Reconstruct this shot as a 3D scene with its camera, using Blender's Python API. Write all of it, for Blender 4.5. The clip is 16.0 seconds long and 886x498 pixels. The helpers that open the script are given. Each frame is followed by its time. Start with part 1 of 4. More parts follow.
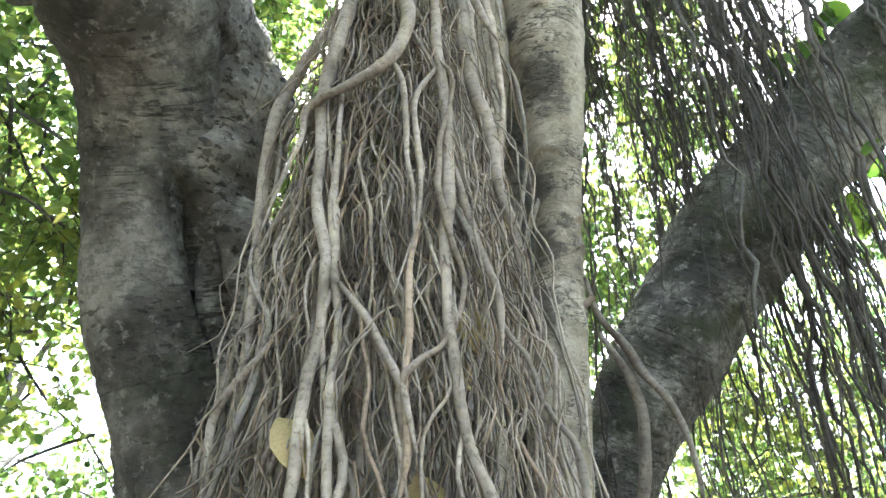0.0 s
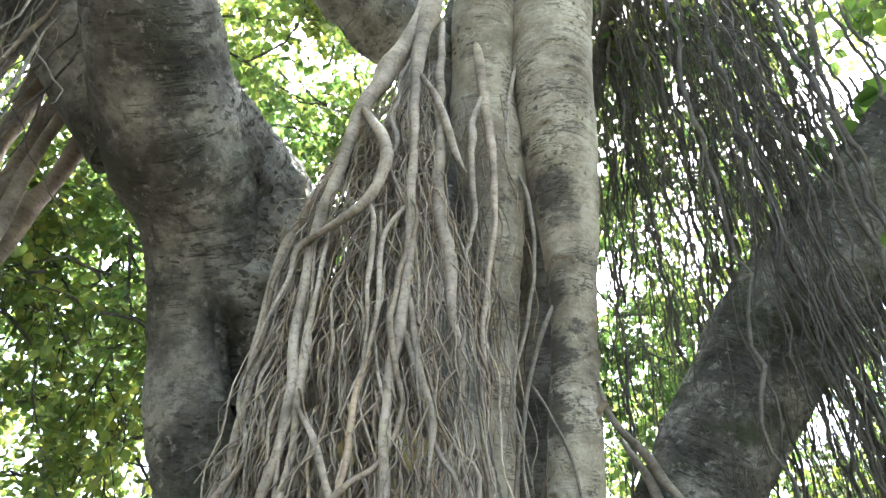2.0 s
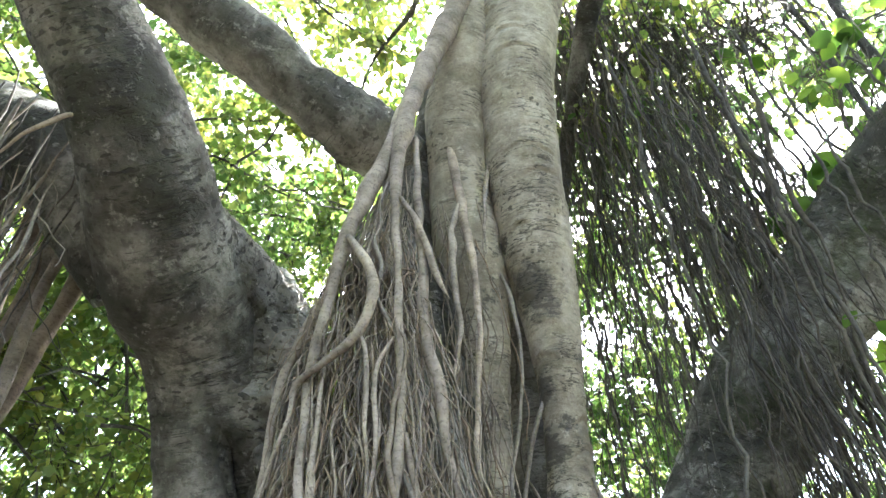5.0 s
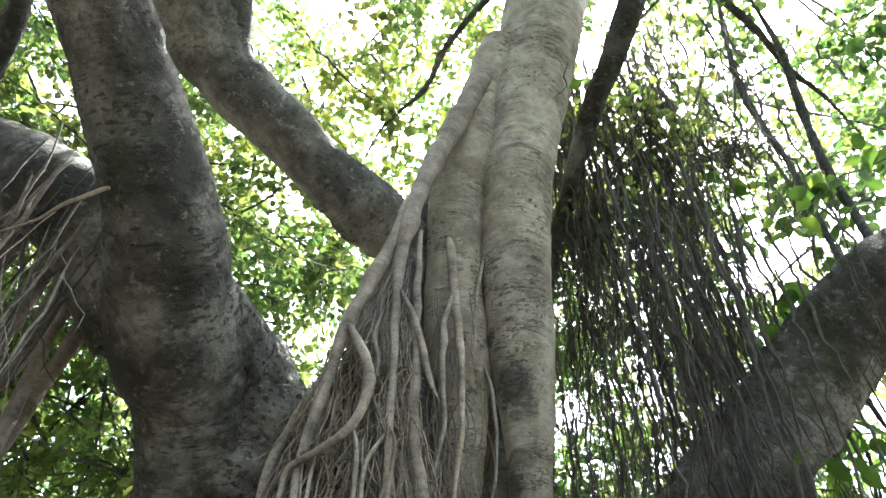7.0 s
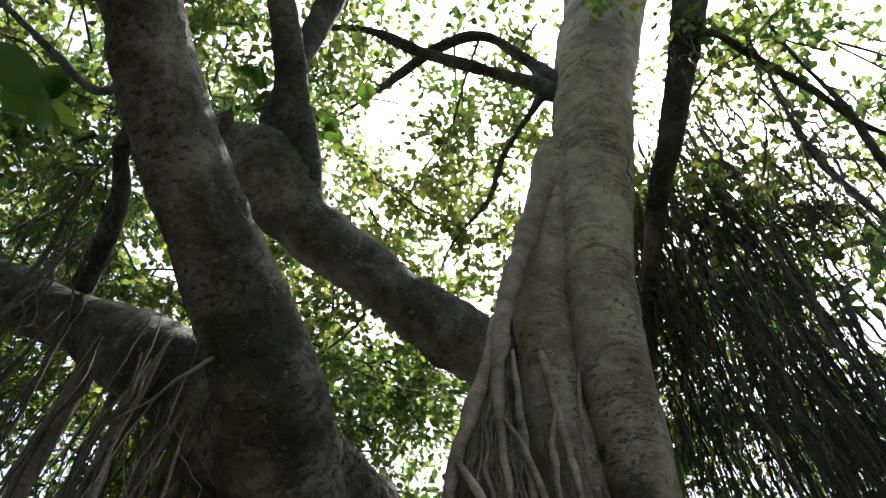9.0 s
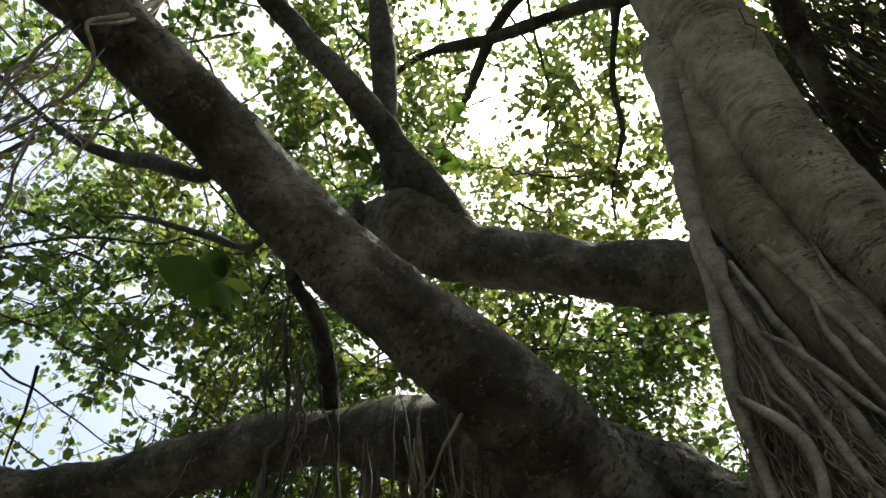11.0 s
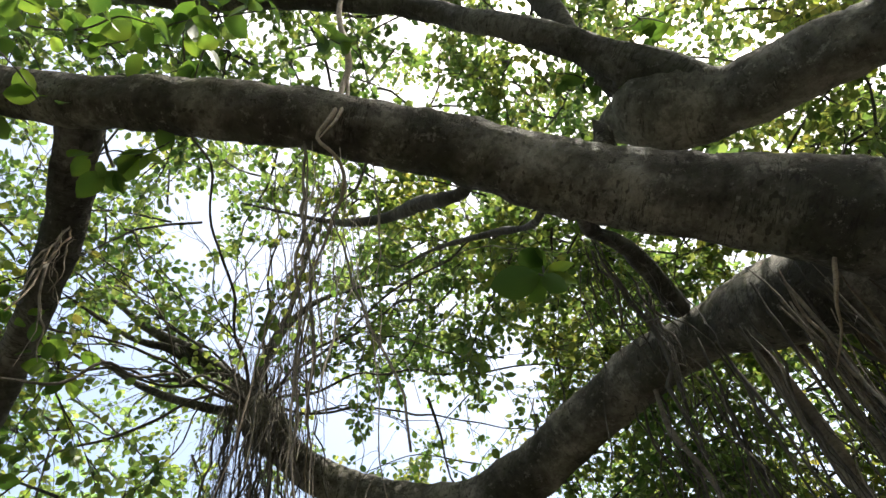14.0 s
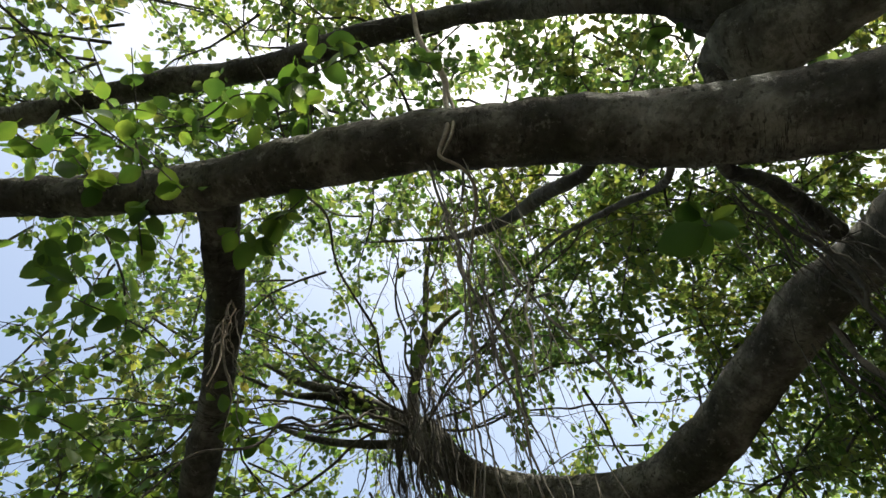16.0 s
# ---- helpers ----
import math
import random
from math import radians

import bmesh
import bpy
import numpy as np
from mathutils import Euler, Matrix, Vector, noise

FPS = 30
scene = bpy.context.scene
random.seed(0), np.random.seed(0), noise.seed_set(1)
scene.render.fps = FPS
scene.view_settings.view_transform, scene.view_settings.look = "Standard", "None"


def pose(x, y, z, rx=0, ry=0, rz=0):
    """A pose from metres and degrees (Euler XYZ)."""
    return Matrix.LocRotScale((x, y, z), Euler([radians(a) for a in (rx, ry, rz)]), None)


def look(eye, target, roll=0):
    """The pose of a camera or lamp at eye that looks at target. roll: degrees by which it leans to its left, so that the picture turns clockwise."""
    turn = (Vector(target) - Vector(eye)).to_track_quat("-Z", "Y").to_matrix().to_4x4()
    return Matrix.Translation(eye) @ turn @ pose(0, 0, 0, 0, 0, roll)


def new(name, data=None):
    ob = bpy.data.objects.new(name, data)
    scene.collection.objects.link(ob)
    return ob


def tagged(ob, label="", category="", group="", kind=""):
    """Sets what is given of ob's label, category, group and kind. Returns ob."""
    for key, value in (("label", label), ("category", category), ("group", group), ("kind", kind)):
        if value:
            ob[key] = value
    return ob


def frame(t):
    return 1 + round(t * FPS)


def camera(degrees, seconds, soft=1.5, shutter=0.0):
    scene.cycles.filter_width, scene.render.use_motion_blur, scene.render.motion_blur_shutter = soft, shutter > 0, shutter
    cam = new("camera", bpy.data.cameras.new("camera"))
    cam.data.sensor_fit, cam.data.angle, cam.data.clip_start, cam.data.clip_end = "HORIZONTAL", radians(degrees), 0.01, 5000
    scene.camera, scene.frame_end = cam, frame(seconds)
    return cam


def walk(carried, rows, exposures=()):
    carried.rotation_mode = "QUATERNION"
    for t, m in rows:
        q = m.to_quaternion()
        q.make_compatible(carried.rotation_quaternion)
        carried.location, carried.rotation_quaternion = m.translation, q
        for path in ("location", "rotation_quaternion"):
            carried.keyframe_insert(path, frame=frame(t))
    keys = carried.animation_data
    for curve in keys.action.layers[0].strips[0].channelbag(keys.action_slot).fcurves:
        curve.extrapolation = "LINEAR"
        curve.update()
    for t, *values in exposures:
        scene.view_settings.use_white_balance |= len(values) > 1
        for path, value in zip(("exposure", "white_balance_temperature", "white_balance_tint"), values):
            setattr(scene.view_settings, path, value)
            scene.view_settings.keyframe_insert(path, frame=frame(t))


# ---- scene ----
PATH = [
    (0, -0.076, 0.044, 1.546, 120.22, 1.07, -0.10),
    (0.5, 0.007, 0.006, 1.539, 121.63, 0.90, 2.65),
    (1, 0.123, -0.026, 1.536, 123.55, -0.31, 6.40),
    (1.5, 0.213, -0.053, 1.532, 125.86, -1.89, 10.48),
    (2, 0.265, -0.068, 1.546, 127.78, -2.53, 10.93),
    (2.5, 0.300, -0.097, 1.574, 129.73, -1.73, 9.95),
    (3, 0.310, -0.131, 1.600, 131.85, 0.15, 11.80),
    (3.5, 0.309, -0.153, 1.607, 132.75, -0.18, 12.33),
    (4, 0.335, -0.170, 1.620, 132.51, 1.17, 12.41),
    (4.2, 0.340, -0.176, 1.625, 132.70, 1.38, 13.33),
    (6.3, 0.275, -0.456, 1.630, 130.75, 1.70, 12.42),
    (6.5, 0.278, -0.475, 1.637, 132.99, -0.96, 11.07),
    (7, 0.302, -0.493, 1.661, 135.73, -1.96, 7.30),
    (7.5, 0.311, -0.513, 1.683, 137.79, 0.02, 9.07),
    (8, 0.272, -0.564, 1.721, 139.36, 0.39, 11.33),
    (8.2, 0.265, -0.580, 1.718, 140.72, 0.39, 13.03),
    (10.3, 0.277, -0.552, 1.737, 145.03, -0.09, 32.46),
    (10.5, 0.281, -0.560, 1.748, 144.39, 1.86, 37.41),
    (11, 0.296, -0.572, 1.762, 144.21, 4.42, 51.62),
    (11.5, 0.295, -0.565, 1.766, 143.19, 6.67, 60.29),
    (12, 0.297, -0.560, 1.780, 143.38, 7.74, 68.00),
    (12.5, 0.307, -0.590, 1.797, 142.03, 8.23, 74.99),
    (13, 0.321, -0.612, 1.791, 141.68, 7.93, 80.05),
    (13.5, 0.327, -0.661, 1.799, 141.11, 6.81, 85.87),
    (14, 0.343, -0.701, 1.817, 141.19, 6.96, 91.37),
    (14.5, 0.356, -0.736, 1.827, 141.01, 7.26, 95.07),
    (15, 0.371, -0.745, 1.831, 141.35, 9.14, 100.11),
    (15.5, 0.359, -0.771, 1.818, 140.53, 8.79, 103.08),
    (16, 0.358, -0.879, 1.811, 144.32, 9.38, 107.93),
]
cam = camera(69.0, 16.0, 1.5)
walk(cam, [(t, pose(*place)) for t, *place in PATH],
     [(0, 4.25, 5800, 7), (4, 3.95, 5800, 7), (6.3, 3.72, 5800, 7), (7, 3.32, 5800, 7), (8.2, 2.18, 5900, 8),
      (10.3, 1.15, 6400, 6), (12, 1.5, 6600, 6), (13, 1.75, 6600, 7), (14.5, 1.6, 6550, 5), (16, 1.15, 6500, 3)])

# ---- world and light ----
world = bpy.data.worlds.new("sky")
scene.world = world
world.use_nodes = True
wn, wl = world.node_tree.nodes, world.node_tree.links
sky = wn.new("ShaderNodeTexSky")
sky.sky_type, sky.sun_disc = "NISHITA", False
sky.sun_elevation, sky.sun_rotation = radians(69), radians(9)
sky.air_density, sky.dust_density, sky.ozone_density = 1.0, 8.0, 0.6
wl.new(sky.outputs["Color"], wn["Background"].inputs["Color"])
wn["Background"].inputs["Strength"].default_value = 0.15

sun = new("sun", bpy.data.lights.new("sun", "SUN"))
sun.data.energy, sun.data.angle, sun.data.color = 3.6, radians(0.6), (1.0, 0.95, 0.86)
sun.matrix_world = look((0.6, 3.6, 11.0), (0.0, 0.0, 0.0))

# ---- materials ----


def material(name):
    m = bpy.data.materials.new(name)
    m.use_nodes = True
    n = m.node_tree.nodes
    return m, n, m.node_tree.links, n["Principled BSDF"]


def ramp(n, l, source, stops):
    r = n.new("ShaderNodeValToRGB")
    while len(r.color_ramp.elements) < len(stops):
        r.color_ramp.elements.new(0.5)
    for e, (p, c) in zip(r.color_ramp.elements, stops):
        e.position, e.color = p, (*c, 1)
    l.new(source, r.inputs["Fac"])
    return r.outputs["Color"]


def noise_tex(n, l, vec, scale, detail=4.0, rough=0.6):
    t = n.new("ShaderNodeTexNoise")
    t.inputs["Scale"].default_value, t.inputs["Detail"].default_value, t.inputs["Roughness"].default_value = scale, detail, rough
    if vec is not None:
        l.new(vec, t.inputs["Vector"])
    return t.outputs["Fac"]


def mix(n, l, fac, a, b, mode="MIX"):
    m = n.new("ShaderNodeMix")
    m.data_type, m.blend_type = "RGBA", mode
    for sock, v in ((m.inputs[0], fac), (m.inputs[6], a), (m.inputs[7], b)):
        if isinstance(v, (int, float)):
            sock.default_value = v
        elif isinstance(v, tuple):
            sock.default_value = (*v, 1)
        else:
            l.new(v, sock)
    return m.outputs[2]


def scaled(n, l, vec, s):
    m = n.new("ShaderNodeMapping")
    m.inputs["Scale"].default_value = s
    l.new(vec, m.inputs["Vector"])
    return m.outputs["Vector"]


def bark(name, dark, mid, pale, lenticel=0.8, moss=0.0, bump=0.6, rough_patch=0.5, cover=0.5, ring=0.45, pits=0.5, line=0.018, often=0.46, flat=1.6, flocks=0.45, stains_and_shade=()):
    """Smooth fig bark: ring wrinkles and short dark pores across the limb, with pale bare zones and rough dark patches."""
    m, n, l, p = material(name)
    uv = n.new("ShaderNodeUVMap").outputs["UV"]
    ob = n.new("ShaderNodeTexCoord").outputs["Object"]
    base = ramp(n, l, noise_tex(n, l, ob, 3.2, 4, 0.6), [(0.4, dark), (0.5, mid), (0.59, pale)])
    cloud = ramp(n, l, noise_tex(n, l, ob, 14.0, 5, 0.7), [(0.35, (0.62, 0.6, 0.57)), (0.6, (1.1, 1.1, 1.1))])
    col = mix(n, l, 0.7, base, cloud, "MULTIPLY")
    fine = ramp(n, l, noise_tex(n, l, ob, 110.0, 4, 0.75), [(0.35, (0.6, 0.58, 0.56)), (0.58, (1.05, 1.05, 1.05))])
    col = mix(n, l, 0.45, col, fine, "MULTIPLY")
    rings = noise_tex(n, l, scaled(n, l, uv, (3.2, 55, 1)), 1.0, 6, 0.75)
    col = mix(n, l, ring, col, ramp(n, l, rings, [(0.38, (0.4, 0.37, 0.34)), (0.5, (1, 1, 1))]), "MULTIPLY")
    pit = ramp(n, l, noise_tex(n, l, scaled(n, l, ob, (1, 1, 1.5)), 34.0, 3, 0.55), [(0.37, (0.25, 0.23, 0.21)), (0.45, (1, 1, 1))])
    col = mix(n, l, pits, col, pit, "MULTIPLY")
    # dark cracks that run part of the way round
    crack = ramp(n, l, noise_tex(n, l, scaled(n, l, uv, (2.6, 24, 1)), 1.0, 4, 0.65), [(0.5 - line, (0, 0, 0)), (0.5, (1, 1, 1)), (0.5 + line, (0, 0, 0))])
    where = ramp(n, l, noise_tex(n, l, ob, 6.0, 2), [(often, (0, 0, 0)), (often + 0.1, (0.9, 0.9, 0.9))])
    crack = mix(n, l, 1.0, crack, where, "MULTIPLY")
    # round pores in flocks
    pores = ramp(n, l, noise_tex(n, l, scaled(n, l, uv, (30, 48, 1)), 1.0, 1, 0.4), [(0.615, (0, 0, 0)), (0.65, (lenticel, lenticel, lenticel))])
    flock = ramp(n, l, noise_tex(n, l, ob, 4.0, 2), [(flocks, (0, 0, 0)), (flocks + 0.13, (1, 1, 1))])
    pores = mix(n, l, 1.0, pores, flock, "MULTIPLY")
    marks = mix(n, l, 1.0, crack, pores, "LIGHTEN")
    rough_noise = noise_tex(n, l, scaled(n, l, ob, (1, 1, flat)), 2.2, 9, 0.8)
    blot = ramp(n, l, rough_noise, [(cover, (0, 0, 0)), (cover + 0.05, (rough_patch, rough_patch, rough_patch))])
    col = mix(n, l, blot, col, tuple(0.35 * v for v in mid))
    lich = ramp(n, l, noise_tex(n, l, ob, 24.0, 6, 0.75), [(0.57, (0, 0, 0)), (0.64, (0.5, 0.5, 0.5))])
    col = mix(n, l, lich, col, tuple(min(1.0, 1.2 * v) for v in pale))
    if moss:
        mo = ramp(n, l, noise_tex(n, l, ob, 3.7, 7, 0.8), [(0.47, (0, 0, 0)), (0.6, (moss, moss, moss))])
        col = mix(n, l, mo, col, (0.055, 0.065, 0.03))
    # old black stains, and crevice shade put into the colour, with ragged edges: place and radius
    for place, wide in stains_and_shade:
        far = n.new("ShaderNodeVectorMath")
        far.operation = "DISTANCE"
        far.inputs[1].default_value = place
        l.new(ob, far.inputs[0])
        ragged = n.new("ShaderNodeMath")
        ragged.operation, ragged.inputs[1].default_value = "MULTIPLY_ADD", 0.28
        l.new(noise_tex(n, l, scaled(n, l, ob, (1, 1, 1.6)), 16.0, 6, 0.75), ragged.inputs[0])
        l.new(far.outputs["Value"], ragged.inputs[2])
        blotch = ramp(n, l, ragged.outputs[0], [(0.14 + wide * 0.75, (0.85, 0.85, 0.85)), (0.14 + wide * 1.15, (0, 0, 0))])
        col = mix(n, l, blotch, col, (0.075, 0.066, 0.055))
    col = mix(n, l, marks, col, (0.03, 0.026, 0.022))
    l.new(col, p.inputs["Base Color"])
    p.inputs["Roughness"].default_value = 0.85
    p.inputs["Specular IOR Level"].default_value = 0.2
    b = n.new("ShaderNodeBump")
    b.inputs["Strength"].default_value, b.inputs["Distance"].default_value = bump, 0.016
    h = mix(n, l, 0.5, rings, noise_tex(n, l, ob, 60.0, 6, 0.75))
    h = mix(n, l, 0.35, h, rough_noise)
    h = mix(n, l, 0.5, h, pit, "MULTIPLY")
    h = mix(n, l, marks, h, (0, 0, 0))
    l.new(h, b.inputs["Height"])
    l.new(b.outputs["Normal"], p.inputs["Normal"])
    return m


def root_bark(name, dark, pale, brown):
    m, n, l, p = material(name)
    uv = n.new("ShaderNodeUVMap").outputs["UV"]
    ob = n.new("ShaderNodeTexCoord").outputs["Object"]
    own = n.new("ShaderNodeObjectInfo").outputs["Random"]
    isl = n.new("ShaderNodeNewGeometry").outputs["Random Per Island"]
    both = n.new("ShaderNodeMath")
    both.operation = "ADD"
    l.new(own, both.inputs[0]), l.new(isl, both.inputs[1])
    wrap = n.new("ShaderNodeMath")
    wrap.operation = "FRACT"
    l.new(both.outputs[0], wrap.inputs[0])
    base = ramp(n, l, noise_tex(n, l, ob, 9.0, 5, 0.65), [(0.3, dark), (0.65, pale)])
    tint = ramp(n, l, wrap.outputs[0], [(0.0, (0.55, 0.52, 0.5)), (0.45, (0.95, 0.93, 0.9)), (0.8, (1.1, 1.08, 1.05)), (1.0, brown)])
    col = mix(n, l, 0.8, base, tint, "MULTIPLY")
    marks = noise_tex(n, l, scaled(n, l, uv, (9, 60, 1)), 1.0, 4, 0.65)
    col = mix(n, l, 0.3, col, ramp(n, l, marks, [(0.38, (0.35, 0.32, 0.29)), (0.55, (1, 1, 1))]), "MULTIPLY")
    spots = noise_tex(n, l, ob, 120.0, 3, 0.6)
    col = mix(n, l, 0.6, col, ramp(n, l, spots, [(0.34, (0.3, 0.28, 0.26)), (0.46, (1, 1, 1))]), "MULTIPLY")
    l.new(col, p.inputs["Base Color"])
    p.inputs["Roughness"].default_value = 0.8
    p.inputs["Specular IOR Level"].default_value = 0.25
    b = n.new("ShaderNodeBump")
    b.inputs["Strength"].default_value, b.inputs["Distance"].default_value = 0.5, 0.004
    l.new(marks, b.inputs["Height"])
    l.new(b.outputs["Normal"], p.inputs["Normal"])
    return m


def leaf_mat(name, greens, glow, through_share=0.5, by_object=False):
    """A leaf that lets light through: each leaf has its own green."""
    m, n, l, p = material(name)
    isl = n.new("ShaderNodeObjectInfo").outputs["Random"] if by_object else n.new("ShaderNodeNewGeometry").outputs["Random Per Island"]
    ob = n.new("ShaderNodeTexCoord").outputs["Object"]
    col = ramp(n, l, isl, [(i / (len(greens) - 1), c) for i, c in enumerate(greens)])
    col = mix(n, l, 0.4, col, ramp(n, l, noise_tex(n, l, ob, 30.0, 3), [(0.3, (0.6, 0.65, 0.6)), (0.7, (1.1, 1.1, 1.0))]), "MULTIPLY")
    l.new(col, p.inputs["Base Color"])
    p.inputs["Roughness"].default_value = 0.42
    p.inputs["Specular IOR Level"].default_value = 0.4
    t = n.new("ShaderNodeBsdfTranslucent")
    lit = ramp(n, l, isl, [(i / (len(glow) - 1), c) for i, c in enumerate(glow)])
    # boughs differ: some darkened like leaf masses in shade, and yellowing ones
    bough = ramp(n, l, noise_tex(n, l, ob, 0.8, 2, 0.5), [(0.36, (0.68, 0.78, 0.8)), (0.52, (1, 1, 1)), (0.66, (1.28, 1.05, 0.86))])
    l.new(mix(n, l, 1.0, lit, bough, "MULTIPLY"), t.inputs["Color"])
    s = n.new("ShaderNodeMixShader")
    s.inputs[0].default_value = through_share
    l.new(p.outputs["BSDF"], s.inputs[1])
    l.new(t.outputs["BSDF"], s.inputs[2])
    l.new(s.outputs[0], n["Material Output"].inputs["Surface"])
    return m


LIMB_BARK = bark("grey_limb_bark", (0.063, 0.057, 0.048), (0.15, 0.136, 0.117), (0.31, 0.285, 0.248), 0.68, 0.25, 0.9, 0.55, 0.5, 0.18, 0.35, 0.016, 0.5, 1.6, 0.43)
PALE_BARK = bark("pale_stem_bark", (0.275, 0.235, 0.179), (0.385, 0.332, 0.258), (0.475, 0.414, 0.327), 0.75, 0.0, 0.4, 0.45, 0.565, 0.1, 0.2, 0.026, 0.48, 3.2, 0.5,
                 [((0.235, 1.45, 2.96), 0.12), ((0.16, 1.46, 2.98), 0.07), ((0.24, 1.5, 2.72), 0.05), ((0.3, 1.56, 2.55), 0.045), ((0.12, 1.45, 2.9), 0.04),
                  # the last three paint the crevice's shade on the stem's side
                  ((0.165, 1.5, 3.2), 0.03), ((0.215, 1.6, 2.66), 0.07), ((0.215, 1.63, 2.47), 0.075), ((0.2, 1.66, 2.3), 0.07)])
SPECKLED_BARK = bark("speckled_limb_bark", (0.1, 0.093, 0.08), (0.21, 0.196, 0.17), (0.35, 0.328, 0.288), 0.5, 0.1, 0.8, 0.5, 0.53, 0.15, 0.35, 0.016, 0.52, 1.6, 0.42)
# limb bark made rougher, and paler to carry the brighter light on the shoulder
LIT_CALLUS_BARK = bark("rough_lit_callus_bark", (0.095, 0.085, 0.072), (0.2, 0.182, 0.157), (0.36, 0.332, 0.288), 0.85, 0.1, 1.1, 0.6, 0.53, 0.2, 0.8, 0.016, 0.5)
MOSS_BARK = bark("mossy_limb_bark", (0.075, 0.071, 0.062), (0.17, 0.16, 0.141), (0.37, 0.35, 0.315), 0.6, 0.75, 1.0, 0.8)
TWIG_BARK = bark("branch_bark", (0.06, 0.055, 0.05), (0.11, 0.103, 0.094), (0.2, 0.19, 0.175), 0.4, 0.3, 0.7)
ROOT_BARK = root_bark("aerial_root_bark", (0.15, 0.123, 0.097), (0.47, 0.398, 0.328), (0.82, 0.68, 0.55))
BROWN_ROOT = root_bark("brown_root_bark", (0.12, 0.096, 0.075), (0.38, 0.32, 0.255), (0.85, 0.7, 0.56))
GREY_ROOT = root_bark("grey_root_bark", (0.1, 0.086, 0.07), (0.32, 0.28, 0.235), (0.85, 0.7, 0.56))
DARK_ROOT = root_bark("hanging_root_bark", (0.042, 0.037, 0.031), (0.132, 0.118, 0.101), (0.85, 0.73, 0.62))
LEAF = leaf_mat("fig_leaf", [(0.035, 0.07, 0.018), (0.05, 0.1, 0.02), (0.07, 0.12, 0.03), (0.06, 0.09, 0.03)],
                [(0.1, 0.18, 0.05), (0.23, 0.34, 0.07), (0.37, 0.45, 0.09), (0.15, 0.25, 0.06), (0.36, 0.38, 0.09), (0.08, 0.16, 0.04), (0.24, 0.37, 0.06)], 0.5)
NEAR_LEAF = leaf_mat("near_fig_leaf", [(0.05, 0.11, 0.02), (0.08, 0.15, 0.03)], [(0.07, 0.13, 0.02), (0.15, 0.26, 0.03), (0.3, 0.42, 0.05)], 0.44, True)
FAR_LEAF = leaf_mat("far_leaf", [(0.05, 0.1, 0.035), (0.07, 0.125, 0.045)], [(0.2, 0.33, 0.1), (0.29, 0.42, 0.12)], 0.5)


def plain(name, c1, c2, scale, rough=0.9):
    m, n, l, p = material(name)
    ob = n.new("ShaderNodeTexCoord").outputs["Object"]
    l.new(ramp(n, l, noise_tex(n, l, ob, scale, 6, 0.7), [(0.3, c1), (0.7, c2)]), p.inputs["Base Color"])
    p.inputs["Roughness"].default_value = rough
    b = n.new("ShaderNodeBump")
    b.inputs["Strength"].default_value = 0.5
    l.new(noise_tex(n, l, ob, scale * 6, 5, 0.7), b.inputs["Height"])
    l.new(b.outputs["Normal"], p.inputs["Normal"])
    return m


SOIL = plain("bare_soil", (0.03, 0.026, 0.02), (0.07, 0.061, 0.047), 1.5)
DRY_LEAF = plain("dry_leaf", (0.42, 0.3, 0.12), (0.62, 0.5, 0.24), 25.0, 0.6)
FADED_LEAF = plain("faded_leaf", (0.12, 0.13, 0.03), (0.22, 0.2, 0.06), 25.0, 0.6)

# ---- shapes ----


def curve_points(path, step):
    """A smooth line through (x, y, z, radius) points, about step apart."""
    p = np.array(path, float)
    p = np.vstack([2 * p[0] - p[1], p, 2 * p[-1] - p[-2]])
    out = []
    for i in range(1, len(p) - 2):
        k = max(2, int(np.linalg.norm(p[i + 1, :3] - p[i, :3]) / step))
        t = np.linspace(0, 1, k, endpoint=False)[:, None]
        a, b, c, d = p[i - 1:i + 3]
        out.append(0.5 * (2 * b + (c - a) * t + (2 * a - 5 * b + 4 * c - d) * t ** 2 + (3 * b - a - 3 * c + d) * t ** 3))
    out.append(p[-2:-1])
    q = np.vstack(out)
    q[:, 3] = np.maximum(q[:, 3], 0.0006)
    return q


def smooth_path(path, rounds=1):
    """The control points of a limb, evened out."""
    p = np.array(path, float)
    for _ in range(rounds):
        p[1:-1] = 0.25 * p[:-2] + 0.5 * p[1:-1] + 0.25 * p[2:]
    return p


